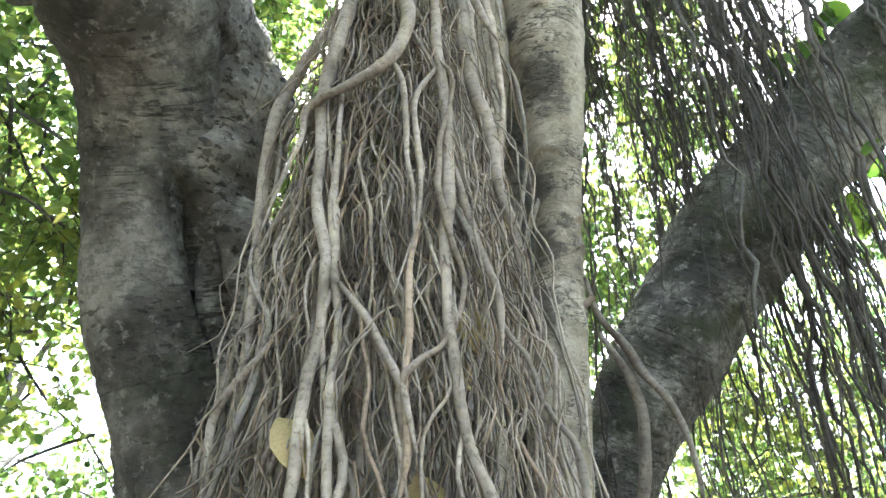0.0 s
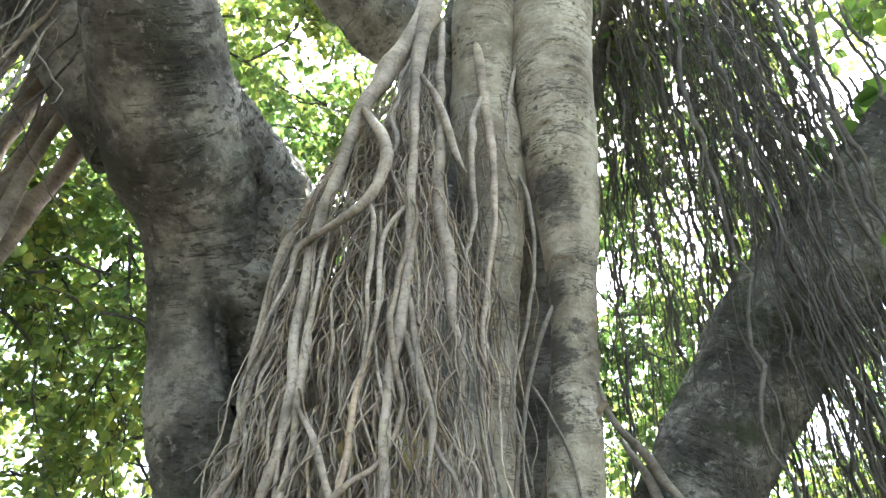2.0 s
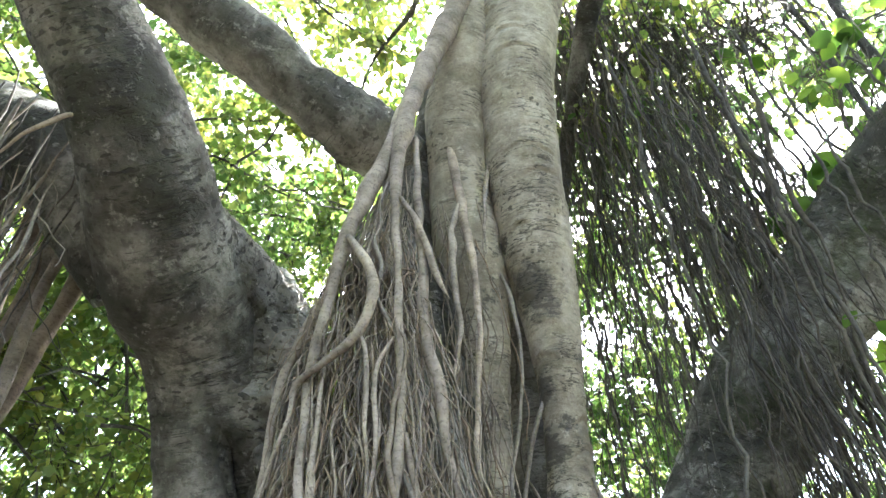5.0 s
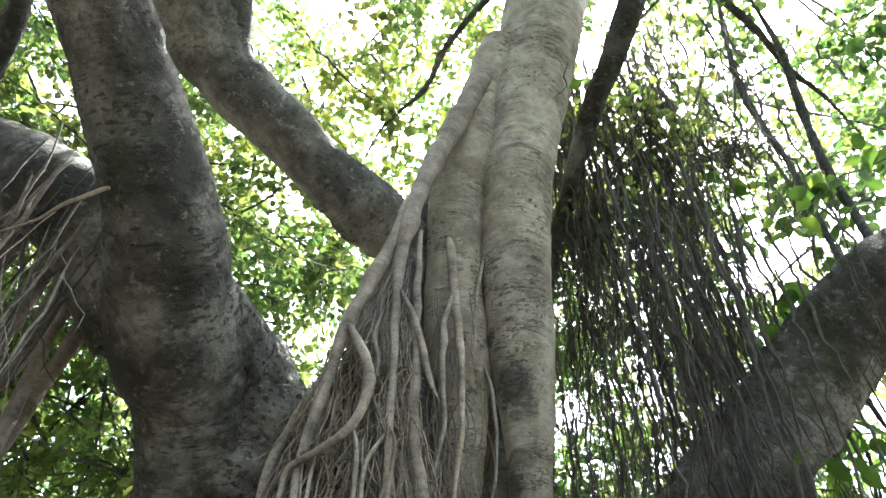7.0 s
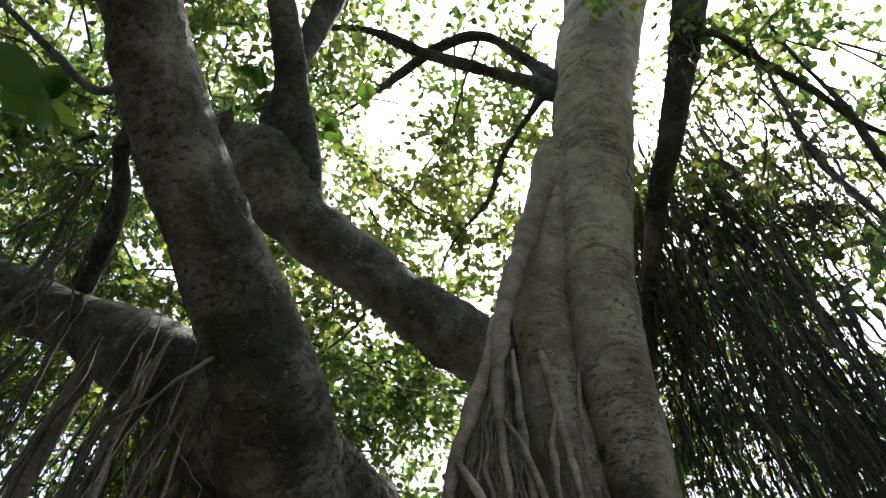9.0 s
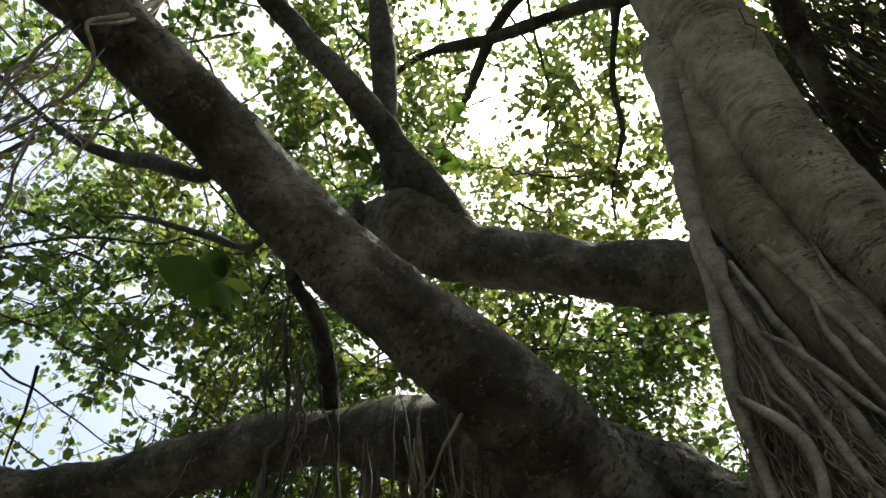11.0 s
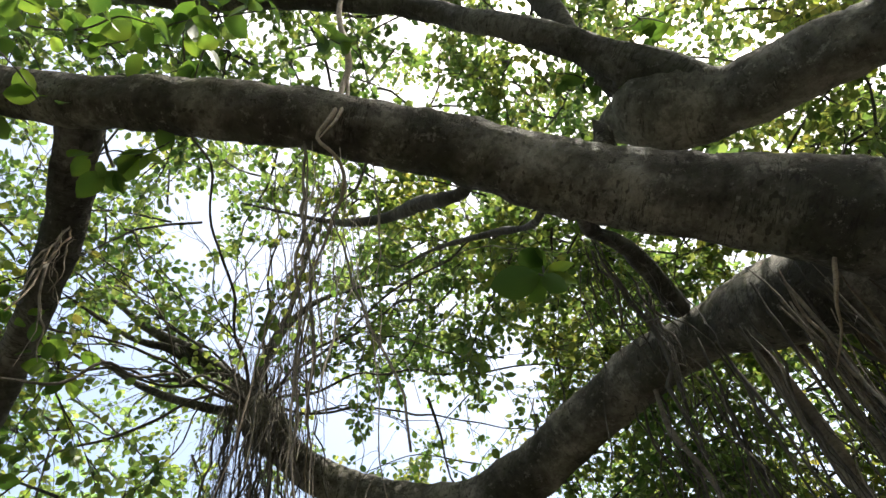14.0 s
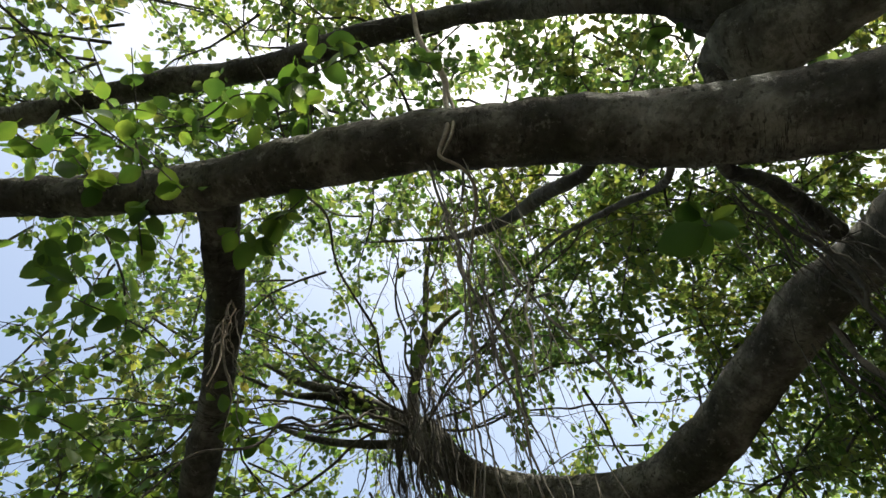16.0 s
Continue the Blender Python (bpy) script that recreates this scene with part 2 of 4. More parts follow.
def swept(q, sides, relief=None, cap=True):
    """Rings along the line q: points, faces and uv (metres round, metres along). relief(place, angle, along, radius) gives metres outward."""
    n = len(q)
    d = np.gradient(q[:, :3], axis=0)
    d /= np.linalg.norm(d, axis=1)[:, None] + 1e-9
    ref = np.array([1.0, 0.3, 0.1]) if abs(d[0][0]) < 0.8 else np.array([0.1, 1.0, 0.3])
    e1 = np.zeros((n, 3))
    v = ref - d[0] * (ref @ d[0])
    for i in range(n):
        v = v - d[i] * (v @ d[i])
        v /= np.linalg.norm(v) + 1e-9
        e1[i] = v
    e2 = np.cross(d, e1)
    along = np.r_[0, np.cumsum(np.linalg.norm(np.diff(q[:, :3], axis=0), axis=1))]
    ang = np.linspace(0, 2 * np.pi, sides, endpoint=False)
    out = e1[:, None] * np.cos(ang)[None, :, None] + e2[:, None] * np.sin(ang)[None, :, None]
    rad = np.repeat(q[:, 3:4], sides, 1)
    if relief:
        for i in range(n):
            for j in range(sides):
                rad[i, j] += relief(q[i, :3] + out[i, j] * rad[i, j], ang[j], along[i], q[i, 3])
    pts = (q[:, None, :3] + out * rad[:, :, None]).reshape(-1, 3)
    i, j = np.meshgrid(np.arange(n - 1), np.arange(sides), indexing="ij")
    k = (j + 1) % sides
    quads = np.stack([i * sides + j, i * sides + k, (i + 1) * sides + k, (i + 1) * sides + j], -1).reshape(-1, 4)
    mean_r = float(np.mean(q[:, 3]))
    u0, u1 = ang[j] * mean_r, (ang[j] + 2 * np.pi / sides) * mean_r
    uv = np.stack([np.stack([u0, along[i]], -1), np.stack([u1, along[i]], -1), np.stack([u1, along[i + 1]], -1), np.stack([u0, along[i + 1]], -1)], 2).reshape(-1, 2)
    return pts, quads, uv


def mesh_of(name, pieces, mat, smooth=True):
    """One mesh from (points, quads, uv) pieces."""
    pts, quads, uvs, at = [], [], [], 0
    for p, f, u in pieces:
        pts.append(p), quads.append(f + at), uvs.append(u)
        at += len(p)
    pts, quads, uvs = np.vstack(pts), np.vstack(quads), np.vstack(uvs)
    me = bpy.data.meshes.new(name)
    me.vertices.add(len(pts))
    me.vertices.foreach_set("co", pts.astype(np.float32).ravel())
    w = quads.shape[1]
    me.loops.add(quads.size)
    me.loops.foreach_set("vertex_index", quads.astype(np.int32).ravel())
    me.polygons.add(len(quads))
    me.polygons.foreach_set("loop_start", np.arange(0, quads.size, w, dtype=np.int32))
    me.polygons.foreach_set("use_smooth", np.full(len(quads), smooth))
    me.uv_layers.new(name="UVMap").data.foreach_set("uv", uvs.astype(np.float32).ravel())
    me.update(calc_edges=True)
    me.materials.append(mat)
    return me


def part_mesh(name, me, parent, label="", kind=""):
    ob = new(name, me)
    ob.parent = parent
    return tagged(ob, label=label, kind=kind)


def limb_relief(amp, ring, lump, seed, scars=(), slit=None):
    off = Vector((seed * 7.3, seed * 3.1, seed * 1.7))

    def f(p, a, v, r):
        p = Vector(p)
        big = noise.noise(p * 2.6 + off) * lump * r
        mid = noise.fractal(p * 11 + off, 0.8, 2.1, 3) * amp
        # wrinkles that run round the limb
        w = noise.noise(Vector((a * 1.3 + seed, v * 34, seed))) * ring + noise.noise(Vector((a * 2.2, v * 85, seed + 5))) * ring * 0.5
        swell = noise.noise(Vector((math.cos(a) * 0.5, math.sin(a) * 0.5 + seed, v * 9))) * ring * 1.3
        cut = 0.0
        for v0, a0, half, high in scars:  # raised lips over a crack, part of the way round
            da = (a - a0 + math.pi) % (2 * math.pi) - math.pi
            if abs(da) < half and abs(v - v0) < 0.12:
                e = 1 - (da / half) ** 2
                h = v - v0 - 0.05 * e + 0.012 * noise.noise(Vector((a * 4, v0, 1)))
                cut += e ** 0.5 * (high * math.exp(-((h - 0.012) / 0.012) ** 2) - 1.3 * high * math.exp(-(h / 0.008) ** 2))
        if slit and p.y < slit[1] + 0.15:  # a dark cleft
            cut -= slit[5] * math.exp(-((p.x - slit[0] + slit[6] * (p.z - slit[2])) / slit[3]) ** 2 - ((p.z - slit[2]) / slit[4]) ** 4)
        return big + mid + w + swell + cut
    return f


def limb(name, path, mat, parent, label, sides=40, step=0.03, amp=0.006, ring=0.004, lump=0.22, seed=1, evened=1, blunt=False, scars=(), slit=None):
    q = curve_points(smooth_path(path, evened), step)
    if blunt:  # a rounded end
        d = q[-1, :3] - q[-2, :3]
        d /= np.linalg.norm(d)
        r = q[-1, 3]
        q = np.vstack([q] + [[*(q[-1, :3] + d * r * math.sin(a)), max(0.002, r * math.cos(a))] for a in np.linspace(0.2, 1.57, 8)])
    return part_mesh(name, mesh_of(name, [swept(q, sides, limb_relief(amp, ring, lump, seed, scars, slit))], mat), parent, label)


def wavy(q, amount, scale, rng):
    """Lets a line wander sideways, none at its ends' start."""
    o = Vector(rng.uniform(-50, 50, 3))
    fade = np.minimum(1, np.linspace(0, 6, len(q)))
    for i in range(len(q)):
        q[i, :3] += np.array(noise.noise_vector(Vector(q[i, :3]) * scale + o)) * amount * fade[i]
    return q


def root_piece(path, rng, sides=7, step=0.03, amount=0.006, scale=6.0, knots=0.15, kinks=0.0):
    q = curve_points(path, step)
    q = wavy(q, amount, scale, rng)
    if kinks:
        q = wavy(q, kinks, 17.0, rng)
    q[:, 3] *= 1 + knots * np.interp(np.arange(len(q)), np.arange(0, len(q) + 4, 4), rng.normal(0, 1, len(np.arange(0, len(q) + 4, 4)))).clip(-1.5, 2)
    return swept(q, sides)


# ---- ground ----
def ground_sheet():
    bm = bmesh.new()
    bmesh.ops.create_grid(bm, x_segments=60, y_segments=60, size=150)
    for v in bm.verts:
        v.co.z = 0.25 * noise.noise(v.co * 0.08) - 0.02 if v.co.length > 6 else 0.0
    me = bpy.data.meshes.new("ground")
    bm.to_mesh(me)
    bm.free()
    me.materials.append(SOIL)
    return tagged(new("ground", me), "bare brown soil under the fig tree", "ground", kind="structure")


ground_sheet()

# ---- the fig tree ----
LEFT_LIMB = [(-0.671, 1.883, 1.287, 0.162), (-0.743, 1.817, 1.828, 0.157), (-0.838, 1.706, 2.271, 0.188), (-0.863, 1.539, 2.644, 0.203), (-0.847, 1.324, 2.871, 0.195), (-0.846, 1.031, 2.987, 0.198), (-0.799, 0.695, 3.156, 0.176), (-0.819, 0.384, 3.347, 0.144), (-0.839, 0.116, 3.484, 0.132), (-0.835, -0.182, 3.621, 0.125), (-0.783, -0.458, 3.742, 0.116), (-0.734, -0.690, 3.796, 0.113), (-0.682, -0.939, 3.840, 0.110), (-0.645, -1.216, 3.877, 0.104), (-0.627, -1.493, 3.936, 0.097), (-0.628, -1.835, 4.042, 0.091), (-0.559, -2.263, 4.179, 0.082), (-0.448, -2.731, 4.292, 0.079)]
SHOULDER = [(-0.852, 1.711, 2.382, 0.177), (-0.822, 1.652, 2.594, 0.230), (-0.791, 1.588, 2.776, 0.267), (-0.783, 1.535, 2.908, 0.267), (-0.798, 1.449, 3.033, 0.224), (-0.797, 1.025, 3.037, 0.179), (-0.802, 0.907, 3.109, 0.131), (-0.807, 0.778, 3.178, 0.080)]
CALLUS = [(-0.565, 1.931, 1.561, 0.145), (-0.585, 1.875, 1.879, 0.140), (-0.605, 1.762, 2.191, 0.134), (-0.623, 1.657, 2.387, 0.125), (-0.645, 1.585, 2.501, 0.108)]
LOW_LIMB = [(-0.971, 1.122, 3.094, 0.247), (-1.157, 0.897, 3.287, 0.205), (-1.408, 0.771, 3.459, 0.175), (-1.772, 0.645, 3.653, 0.131), (-2.141, 0.484, 3.782, 0.142), (-2.430, 0.307, 3.798, 0.144), (-2.721, 0.093, 3.777, 0.147), (-2.986, -0.117, 3.771, 0.148), (-3.187, -0.329, 3.798, 0.139), (-3.341, -0.664, 3.897, 0.122), (-3.402, -1.045, 4.067, 0.117), (-3.381, -1.339, 4.236, 0.118), (-3.310, -1.529, 4.393, 0.124), (-3.231, -1.651, 4.543, 0.155), (-3.176, -1.729, 4.674, 0.143)]
FORK_BRANCH = [(-0.167, 1.537, 3.770, 0.118), (-0.275, 1.350, 3.765, 0.151), (-0.466, 1.136, 3.827, 0.135), (-0.661, 0.916, 3.959, 0.122), (-0.851, 0.747, 4.058, 0.126), (-0.940, 0.597, 4.156, 0.161), (-0.988, 0.434, 4.260, 0.168), (-1.028, 0.381, 4.297, 0.114)]
UPPER_LIMB = [(-0.898, 0.611, 4.179, 0.152), (-0.824, 0.487, 4.279, 0.110), (-0.783, 0.316, 4.396, 0.077), (-0.740, 0.119, 4.526, 0.068), (-0.714, -0.098, 4.659, 0.059), (-0.723, -0.247, 4.804, 0.056), (-0.732, -0.381, 4.958, 0.055), (-0.713, -0.702, 5.108, 0.057), (-0.693, -1.155, 5.252, 0.063), (-0.705, -1.635, 5.355, 0.065), (-0.619, -2.174, 5.440, 0.067), (-0.534, -2.786, 5.449, 0.062), (-0.448, -3.363, 5.472, 0.059)]
SIDE_LIMB = [(-0.614, -1.723, 4.093, 0.086), (-0.852, -1.815, 4.005, 0.080), (-1.095, -1.919, 3.914, 0.075), (-1.329, -2.069, 3.835, 0.068), (-1.579, -2.250, 3.755, 0.073), (-1.915, -2.502, 3.672, 0.077), (-2.450, -2.879, 3.543, 0.106), (-3.194, -3.446, 3.294, 0.090), (-4.063, -4.132, 2.921, 0.049)]
RIGHT_LIMB = [(0.319, 2.208, 1.574, 0.145), (0.450, 2.150, 1.896, 0.140), (0.639, 2.078, 2.246, 0.167), (0.867, 1.985, 2.565, 0.193), (1.091, 1.885, 2.822, 0.188), (1.296, 1.814, 3.049, 0.185), (1.469, 1.701, 3.218, 0.183), (1.658, 1.498, 3.318, 0.179), (1.906, 1.338, 3.424, 0.171)]
PALE_STEM = [(0.163, 1.798, 1.383, 0.090), (0.231, 1.770, 1.833, 0.085), (0.264, 1.722, 2.230, 0.082), (0.293, 1.663, 2.607, 0.072), (0.300, 1.607, 2.965, 0.110), (0.295, 1.559, 3.237, 0.135), (0.294, 1.503, 3.546, 0.147), (0.318, 1.432, 3.986, 0.163), (0.414, 1.385, 4.652, 0.198), (0.550, 1.330, 5.513, 0.250), (0.729, 1.260, 6.321, 0.292), (1.090, 1.203, 7.717, 0.346), (1.712, 1.150, 10.182, 0.440)]
MID_STEM = [(-0.017, 1.835, 1.332, 0.143), (-0.010, 1.801, 1.829, 0.110), (0.005, 1.743, 2.232, 0.092), (0.029, 1.676, 2.587, 0.094), (0.054, 1.608, 2.935, 0.111), (0.054, 1.555, 3.186, 0.125), (0.036, 1.507, 3.471, 0.132), (0.050, 1.435, 3.930, 0.140), (0.144, 1.378, 4.470, 0.150), (0.305, 1.338, 5.136, 0.158)]
CORE_STEM = [(-0.238, 1.750, 1.346, 0.393), (-0.240, 1.700, 1.855, 0.349), (-0.238, 1.650, 2.376, 0.302), (-0.216, 1.600, 2.957, 0.221), (-0.235, 1.550, 3.374, 0.132), (-0.118, 1.500, 3.811, 0.086), (-0.017, 1.500, 4.303, 0.056)]
BEHIND_LIMB = [(1.456, 0.511, 6.239, 0.134), (1.185, 1.102, 5.567, 0.103), (0.965, 1.384, 5.248, 0.071), (0.745, 1.742, 4.939, 0.060), (0.533, 2.227, 4.556, 0.042), (0.326, 2.797, 3.861, 0.027), (0.132, 3.169, 3.105, 0.012)]
SPUR = [(-0.971, 0.125, 3.777, 0.048), (-0.871, 0.135, 3.897, 0.038), (-0.840, 0.112, 3.960, 0.011)]
TWIG_A = [(0.417, 1.220, 5.719, 0.069), (0.201, 1.150, 5.976, 0.054), (-0.132, 0.869, 5.828, 0.048), (-0.402, 0.758, 5.988, 0.047), (-0.830, 0.546, 6.277, 0.032), (-1.517, 0.444, 6.515, 0.004)]
TWIG_B = [(0.448, 1.200, 5.813, 0.058), (0.232, 1.120, 6.314, 0.047), (0.022, 0.758, 5.930, 0.039), (-0.293, 0.761, 6.003, 0.039), (-0.765, 0.898, 5.976, 0.024), (-1.201, 1.034, 6.020, 0.004)]
TWIG_C = [(0.327, 1.240, 5.887, 0.040), (0.187, 1.250, 5.667, 0.029), (-0.054, 1.422, 5.510, 0.023), (-0.216, 1.630, 5.375, 0.017), (-0.539, 1.893, 5.390, 0.010), (-0.739, 2.162, 5.400, 0.004)]
TWIG_D = [(1.308, 0.992, 5.470, 0.026), (1.506, 1.171, 5.329, 0.021), (1.742, 1.383, 5.248, 0.022), (1.945, 1.601, 5.151, 0.018), (2.150, 1.757, 5.071, 0.012), (2.364, 1.956, 4.931, 0.004)]
TWIG_E = [(1.711, 1.470, 3.363, 0.031), (1.725, 1.494, 3.669, 0.024), (1.729, 1.486, 4.134, 0.023), (1.763, 1.445, 4.563, 0.021), (1.753, 1.326, 4.904, 0.019), (1.648, 1.139, 5.292, 0.011), (1.573, 0.884, 5.767, 0.004)]
TWIG_P = [(1.580, 1.505, 3.428, 0.017), (1.591, 1.521, 3.736, 0.016), (1.588, 1.501, 4.202, 0.016), (1.530, 1.452, 4.669, 0.016), (1.503, 1.294, 5.028, 0.014), (1.508, 1.156, 5.335, 0.008), (1.423, 0.864, 5.820, 0.004)]
TWIG_F = [(-0.944, -0.425, 3.714, 0.025), (-1.127, -0.572, 3.923, 0.029), (-1.350, -0.740, 4.151, 0.029), (-1.518, -0.988, 4.402, 0.015), (-1.716, -1.515, 4.931, 0.004)]
TWIG_G = [(-1.104, -0.154, 3.705, 0.014), (-1.396, -0.261, 4.036, 0.016), (-1.642, -0.464, 4.275, 0.010), (-1.975, -0.672, 4.546, 0.004)]
TWIG_H = [(-3.202, -1.782, 4.823, 0.050), (-3.053, -2.137, 5.096, 0.036), (-2.930, -2.439, 5.240, 0.027), (-2.768, -2.686, 5.413, 0.016), (-2.616, -2.956, 5.676, 0.004)]
TWIG_I = [(-3.243, -1.836, 4.676, 0.038), (-3.160, -2.241, 4.780, 0.029), (-3.130, -2.574, 4.967, 0.022), (-3.015, -3.035, 5.285, 0.012), (-2.844, -3.813, 5.655, 0.004)]
TWIG_J = [(-3.150, -1.699, 4.984, 0.035), (-3.059, -1.518, 5.405, 0.027), (-2.829, -1.342, 5.894, 0.015), (-2.619, -1.132, 6.309, 0.004)]
TWIG_K = [(-3.137, -1.625, 5.164, 0.030), (-3.095, -1.321, 5.539, 0.022), (-3.243, -0.765, 5.834, 0.013), (-3.548, -0.011, 6.010, 0.004)]
TWIG_L = [(-3.184, -2.003, 4.942, 0.036), (-2.958, -2.273, 5.058, 0.029), (-2.741, -2.483, 5.009, 0.020), (-2.282, -2.722, 4.977, 0.004)]
TWIG_N = [(-0.911, 0.332, 4.346, 0.039), (-0.761, 0.197, 4.887, 0.060), (-0.626, 0.078, 5.374, 0.060), (-0.490, -0.071, 5.838, 0.041), (-0.295, -0.334, 6.699, 0.004)]
TWIG_O = [(-0.943, -0.059, 3.461, 0.022), (-1.232, 0.193, 3.669, 0.028), (-1.490, 0.396, 3.749, 0.037), (-1.713, 0.560, 3.765, 0.043)]
ROOTS = []
ROOTS.append([(0.477, 1.380, 5.875, 0.0436), (0.281, 1.300, 5.075, 0.0681), (0.106, 1.209, 4.434, 0.0597), (0.002, 1.171, 4.048, 0.0517), (-0.058, 1.128, 3.728, 0.0436), (-0.086, 1.089, 3.469, 0.0354), (-0.104, 1.088, 3.316, 0.0259), (-0.096, 1.038, 3.009, 0.0155), (-0.069, 1.014, 2.778, 0.0118), (-0.063, 1.004, 2.579, 0.0108), (-0.052, 0.986, 2.275, 0.0115), (-0.058, 0.977, 2.112, 0.0105), (-0.055, 0.970, 1.963, 0.0095), (-0.043, 0.966, 1.851, 0.0087), (-0.031, 0.960, 1.752, 0.0082), (-0.003, 0.959, 1.678, 0.0083), (0.001, 0.956, 1.578, 0.0035)])
ROOTS.append([(-0.096, 1.130, 3.638, 0.0355), (-0.147, 1.086, 3.326, 0.0302), (-0.210, 1.067, 3.120, 0.0280), (-0.246, 1.043, 2.918, 0.0246), (-0.276, 1.039, 2.699, 0.0174), (-0.306, 1.038, 2.523, 0.0143), (-0.299, 1.030, 2.412, 0.0123), (-0.294, 1.019, 2.252, 0.0107), (-0.263, 0.996, 2.072, 0.0097), (-0.264, 0.989, 1.936, 0.0091), (-0.273, 0.987, 1.828, 0.0097), (-0.288, 0.985, 1.716, 0.0095), (-0.293, 0.978, 1.584, 0.0040)])
ROOTS.append([(-0.227, 1.019, 2.920, 0.0098), (-0.149, 0.990, 2.761, 0.0150), (-0.125, 0.981, 2.642, 0.0142), (-0.163, 0.980, 2.543, 0.0126), (-0.241, 0.995, 2.487, 0.0106), (-0.330, 1.024, 2.444, 0.0087), (-0.339, 1.024, 2.365, 0.0062), (-0.371, 1.032, 2.263, 0.0051), (-0.395, 1.040, 2.181, 0.0016)])
ROOTS.append([(-0.117, 1.521, 4.395, 0.0207), (-0.007, 1.420, 3.911, 0.0271), (0.041, 1.354, 3.481, 0.0191), (0.072, 1.318, 3.165, 0.0170), (0.092, 1.297, 2.962, 0.0140), (0.100, 1.279, 2.717, 0.0096), (0.083, 1.266, 2.500, 0.0082), (0.071, 1.252, 2.307, 0.0070), (0.075, 1.245, 2.146, 0.0024)])
ROOTS.append([(0.050, 1.320, 3.285, 0.0071), (0.027, 1.298, 3.127, 0.0130), (0.033, 1.270, 2.926, 0.0112), (0.042, 1.260, 2.722, 0.0096), (0.025, 1.246, 2.529, 0.0030)])
ROOTS.append([(-0.015, 1.515, 4.974, 0.0099), (0.133, 1.489, 4.607, 0.0135), (0.191, 1.465, 4.225, 0.0108), (0.203, 1.427, 3.877, 0.0029)])
ROOTS.append([(0.200, 1.462, 3.758, 0.0057), (0.152, 1.422, 3.500, 0.0087), (0.134, 1.392, 3.285, 0.0080), (0.131, 1.370, 3.071, 0.0026)])
ROOTS.append([(-0.081, 1.046, 3.070, 0.0071), (-0.014, 1.023, 2.904, 0.0109), (0.026, 1.018, 2.732, 0.0087), (0.065, 1.020, 2.631, 0.0017)])
ROOTS.append([(-0.052, 1.121, 3.439, 0.0095), (-0.017, 1.038, 2.832, 0.0137), (0.004, 1.022, 2.514, 0.0133), (0.030, 1.021, 2.386, 0.0126), (0.041, 1.017, 2.272, 0.0120), (0.062, 1.012, 2.158, 0.0104), (0.070, 1.012, 2.059, 0.0040)])
ROOTS.append([(-0.282, 1.078, 2.822, 0.0087), (-0.364, 1.105, 2.674, 0.0138), (-0.421, 1.126, 2.531, 0.0141), (-0.429, 1.116, 2.311, 0.0132), (-0.406, 1.090, 2.114, 0.0110), (-0.402, 1.078, 1.934, 0.0088), (-0.410, 1.076, 1.839, 0.0077), (-0.405, 1.067, 1.717, 0.0027)])
ROOTS.append([(-0.038, 0.986, 2.262, 0.0050), (-0.017, 0.983, 2.167, 0.0075), (-0.002, 0.978, 2.090, 0.0069), (0.023, 0.977, 1.994, 0.0062), (0.023, 0.974, 1.888, 0.0021)])
ROOTS.append([(-0.236, 0.988, 2.035, 0.0045), (-0.185, 0.971, 1.956, 0.0068), (-0.147, 0.960, 1.886, 0.0062), (-0.120, 0.955, 1.816, 0.0057), (-0.105, 0.952, 1.752, 0.0021)])
ROOTS.append([(-0.264, 1.032, 2.490, 0.0058), (-0.259, 1.013, 2.185, 0.0091), (-0.237, 0.994, 1.977, 0.0081), (-0.237, 0.985, 1.844, 0.0073), (-0.233, 0.978, 1.699, 0.0069), (-0.230, 0.972, 1.615, 0.0030)])
ROOTS.append([(-0.104, 0.971, 2.137, 0.0038), (-0.119, 0.965, 2.001, 0.0068), (-0.121, 0.958, 1.885, 0.0064), (-0.121, 0.952, 1.783, 0.0066), (-0.130, 0.947, 1.685, 0.0029)])
ROOTS.append([(-0.165, 0.991, 2.561, 0.0040), (-0.131, 0.980, 2.445, 0.0063), (-0.129, 0.972, 2.304, 0.0053), (-0.110, 0.962, 2.172, 0.0039), (-0.116, 0.958, 2.048, 0.0011)])
ROOTS.append([(-0.072, 0.991, 2.521, 0.0036), (-0.111, 0.986, 2.428, 0.0062), (-0.100, 0.976, 2.255, 0.0051), (-0.108, 0.970, 2.131, 0.0043), (-0.150, 0.966, 2.002, 0.0014)])
ROOTS.append([(0.106, 1.620, 3.322, 0.0040), (0.161, 1.506, 3.053, 0.0066), (0.191, 1.512, 2.870, 0.0063), (0.183, 1.519, 2.663, 0.0059), (0.150, 1.525, 2.477, 0.0055), (0.111, 1.531, 2.309, 0.0052), (0.136, 1.538, 2.154, 0.0045), (0.156, 1.544, 2.061, 0.0016)])
ROOTS.append([(0.287, 1.720, 2.803, 0.0040), (0.210, 1.608, 2.568, 0.0084), (0.163, 1.617, 2.441, 0.0075), (0.128, 1.625, 2.255, 0.0055), (0.101, 1.633, 2.041, 0.0048), (0.094, 1.642, 1.826, 0.0017)])
ROOTS.append([(0.147, 1.740, 2.434, 0.0033), (0.203, 1.630, 2.298, 0.0046), (0.245, 1.640, 2.194, 0.0042), (0.283, 1.650, 1.985, 0.0036), (0.221, 1.660, 1.824, 0.0013)])
